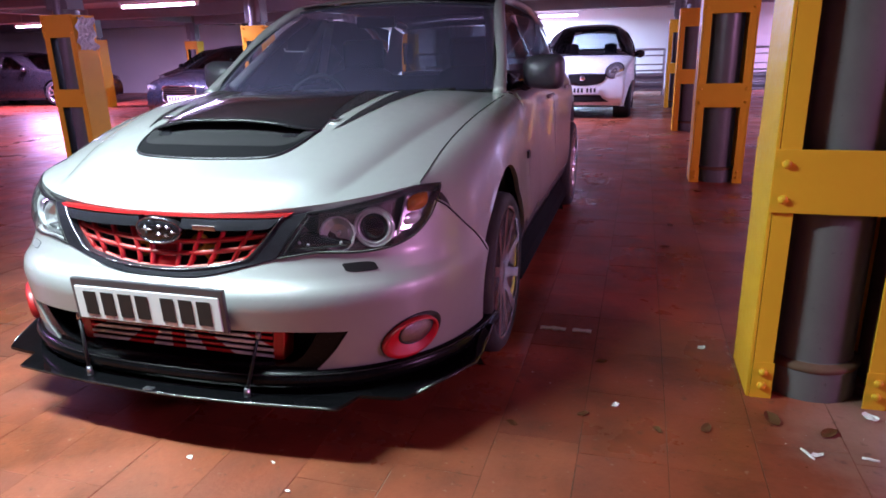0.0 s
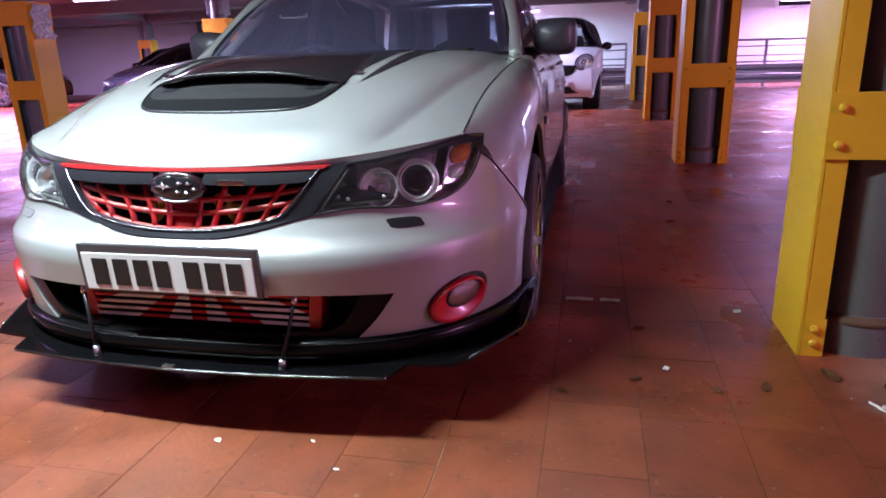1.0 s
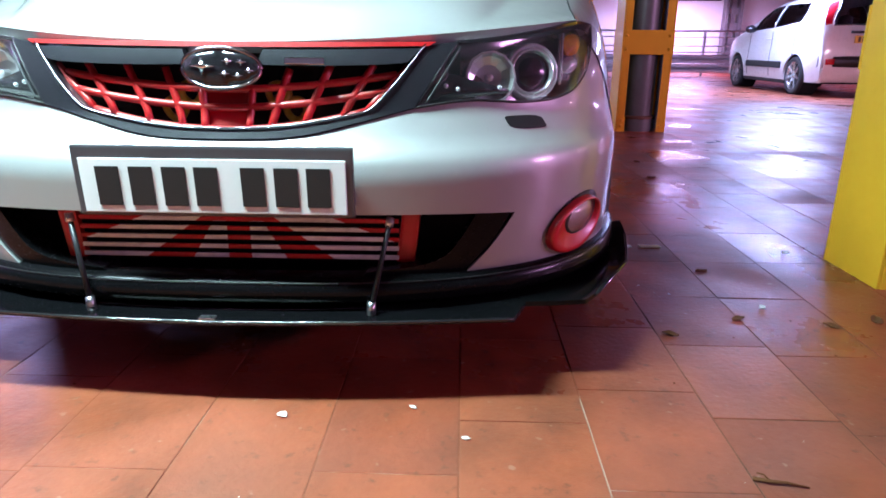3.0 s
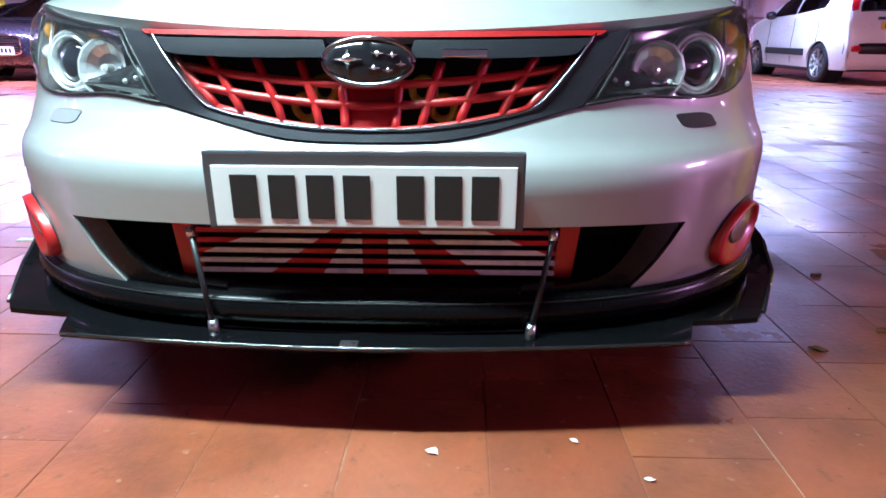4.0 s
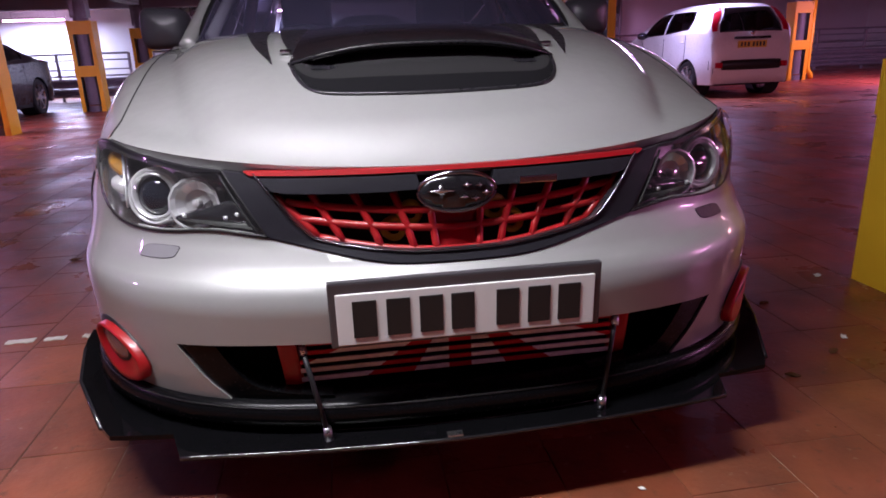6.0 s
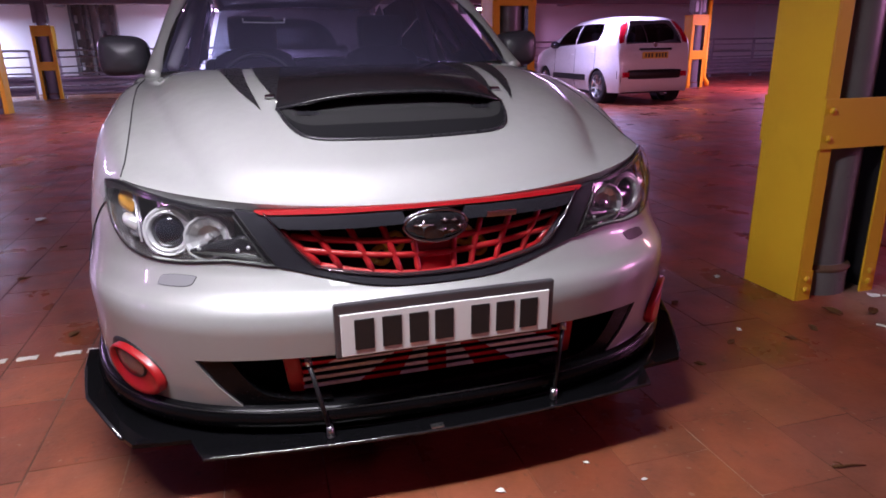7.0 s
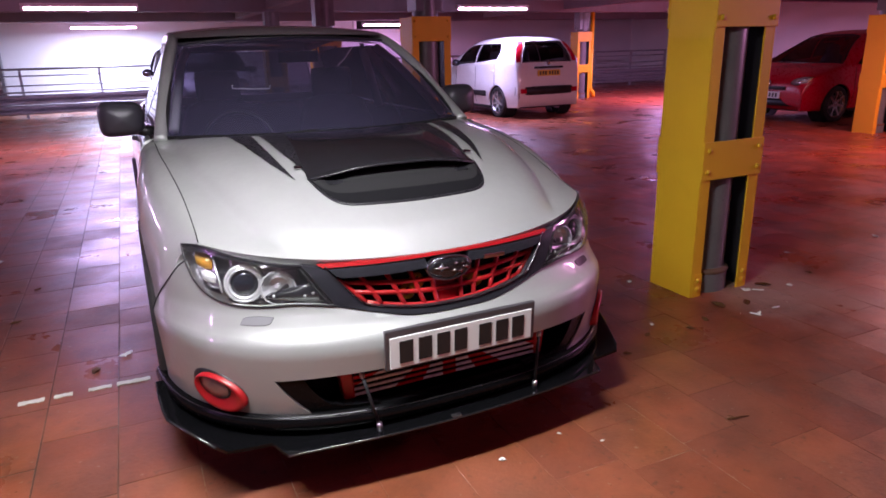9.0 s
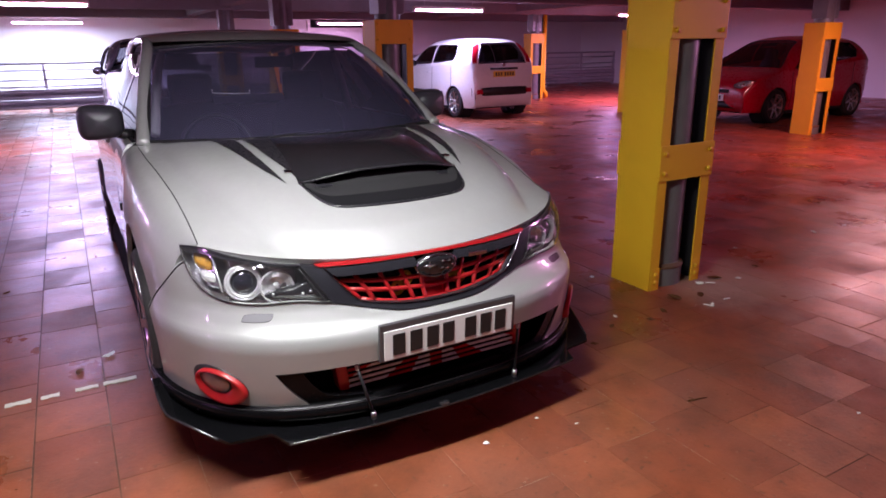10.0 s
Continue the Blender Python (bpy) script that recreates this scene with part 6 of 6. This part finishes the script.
for x, y, turn, size in ((2.236, 0.655, -35, 0.030), (1.930, 0.417, -62, 0.028), (2.10, 0.43, -8, 0.022)):
    stub = tube([(-size, 0, 0.004), (-size * 0.2, 0.001, 0.0045), (size * 0.5, -0.001, 0.004), (size, 0, 0.004)], [0.0035, 0.004, 0.004, 0.003], 8)
    solid("cigarette_end", stub, PAPER, "flattened white cigarette end on the dusty paving", "litter", m=pose(x, y, 0.0, 0, 0, turn), group="litter on the floor", smooth=True)
twig = thing("twig", pose(1.045, -0.251, 0.001, 0, 0, -9), "thin dark broken twig lying on the paving", "twig", "litter on the floor")
part("stem", tube([(-0.045, 0.004, 0.004), (-0.02, -0.002, 0.006), (0.01, 0.001, 0.005), (0.046, -0.003, 0.003)], [0.0042, 0.0034, 0.0028, 0.0016], 7), BROWN, twig)
part("side_shoot", tube([(-0.018, -0.001, 0.006), (-0.026, 0.010, 0.010), (-0.036, 0.016, 0.008)], [0.002, 0.0015, 0.001], 6), BROWN, twig)


def grit(name, material, label, count, seed, spots, size):
    """Loose crumbs scattered round some spots."""
    r, vs, fs = random.Random(seed), [], []
    for k in range(count):
        cx, cy, sx, sy = spots[k % len(spots)]
        x, y, q = cx + r.gauss(0, sx), cy + r.gauss(0, sy), size * r.uniform(0.4, 1.0) ** 2
        b0, turn = len(vs), r.uniform(0, math.tau)
        for a in range(4):
            vs.append((x + q * r.uniform(0.6, 1.5) * math.cos(turn + a * math.pi / 2), y + q * r.uniform(0.4, 1.0) * math.sin(turn + a * math.pi / 2), -0.001))
        vs.append((x, y, q * 0.35))
        fs += [(b0 + a, b0 + (a + 1) % 4, b0 + 4) for a in range(4)]
    me = bpy.data.meshes.new(name)
    me.from_pydata(vs, [], fs)
    me.materials.append(material)
    tagged(new(name, me), label, "debris", kind="stuff")


BASES = [(2.02, 0.62, 0.22, 0.10), (2.40, 0.55, 0.25, 0.20), (1.72, 0.85, 0.08, 0.25), (2.0, 0.40, 0.35, 0.20), (1.5, 0.5, 0.5, 0.5), (2.07, 4.6, 0.4, 0.15)]
WIDE_AREA = [(0.0, -0.4, 1.2, 0.5), (1.8, 0.6, 0.9, 0.8), (-1.9, 1.6, 0.5, 1.2), (2.6, 0.2, 0.9, 0.6), (3.2, 2.6, 1.2, 1.2)]
grit("pale_grit", PAPER, "pale crumbs and flakes scattered on the paving", 150, 3, BASES + WIDE_AREA, 0.005)
grit("brown_grit", BROWN, "dark crumbs of dirt and leaf on the paving", 300, 4, BASES + WIDE_AREA, 0.007)

for x0, x1 in ((-1.47, -1.375), (-1.34, -1.27), (-1.21, -1.12), (-1.10, -0.965), (1.02, 1.13), (1.16, 1.24)):
    n = 9
    up = [(x0 + (x1 - x0) * k / n, 1.172 + 0.016 + rng.uniform(-0.005, 0.005)) for k in range(n + 1)]
    dn = [(x0 + (x1 - x0) * k / n, 1.172 - 0.014 + rng.uniform(-0.005, 0.005)) for k in range(n, -1, -1)]
    solid("bay_marking", patch([Vector(q) for q in up + dn], lambda x, y: Vector((x, y, 0.0045)), 0.03, (0, 0, -0.004)), MARKING, "worn white dash of a painted bay line", "road marking", group="bay line dashes", kind="structure")

# ---------------------------------------------------------------- paving slabs
PW, PL = 0.262, 0.345


def slab_bm(bm, x, y, w, d, h, tilt=(0, 0), e=0.006):
    vs = []
    for (ix, iy, z) in ((0, 0, h - 0.0002), (w, 0, h - 0.0002), (w, d, h - 0.0002), (0, d, h - 0.0002), (e, e, h), (w - e, e, h), (w - e, d - e, h), (e, d - e, h), (0, 0, -0.02), (w, 0, -0.02), (w, d, -0.02), (0, d, -0.02)):
        vs.append((x + ix, y + iy, z + ((ix - w / 2) * tilt[0] + (iy - d / 2) * tilt[1] if z > 0 - 0.01 else 0)))
    return vs, [(4, 5, 6, 7), (0, 1, 5, 4), (1, 2, 6, 5), (2, 3, 7, 6), (3, 0, 4, 7), (8, 9, 1, 0), (9, 10, 2, 1), (10, 11, 3, 2), (11, 8, 0, 3)]


GAP = 0.0017


def joint_half(x):
    """Joints stand open in the bay beside the white car."""
    return 0.0015 + 0.0019 * smoothstep(-0.75, -1.15, x)


LENGTHS = (0.25, 0.30, 0.345, 0.345, 0.39, 0.45)
slab_meshes = []
for k, pl in enumerate(LENGTHS):
    r = random.Random(k)
    vs, fs = slab_bm(None, -PW / 2 + GAP, -pl / 2 + GAP, PW - 2 * GAP, pl - 2 * GAP, 0.0, (r.uniform(-0.005, 0.005), r.uniform(-0.004, 0.004)), r.uniform(0.0009, 0.0022))
    me = bpy.data.meshes.new("slab")
    me.from_pydata(vs, [], fs)
    me.materials.append(PAVING)
    slab_meshes.append(me)
near, far_v, far_f = 0, [], []
for i in range(-88, 65):
    x = 0.087 + i * PW
    r = random.Random(i * 31 + 5)
    end = -7.0 + r.uniform(0, PL)
    while end < 19.0:
        k = r.randrange(6)
        pl = LENGTHS[k]
        y, end = end + pl / 2, end + pl
        dz = r.uniform(-0.0003, 0.0007)
        if -0.95 < x < 2.75 and -0.75 < y < 1.50 and near < 300:
            ob = new("slab", slab_meshes[k])
            ob.parent = bed
            ob.matrix_local = pose(x, y, dz)
            near += 1
        else:
            gp = joint_half(x)
            vs, fs = slab_bm(None, x - PW / 2 + gp, y - pl / 2 + gp, PW - 2 * gp, pl - 2 * gp, dz, (r.uniform(-0.003, 0.003), r.uniform(-0.002, 0.002)), r.uniform(0.0009, 0.0022))
            b0 = len(far_v)
            far_v += vs
            far_f += [tuple(b0 + q for q in f) for f in fs]
me = bpy.data.meshes.new("slabs_beyond")
me.from_pydata(far_v, [], far_f)
me.materials.append(PAVING)
rest = new("slabs_beyond", me)
rest.parent = bed
tagged(rest, "red-brown paving slabs of the wider deck", kind="stuff")
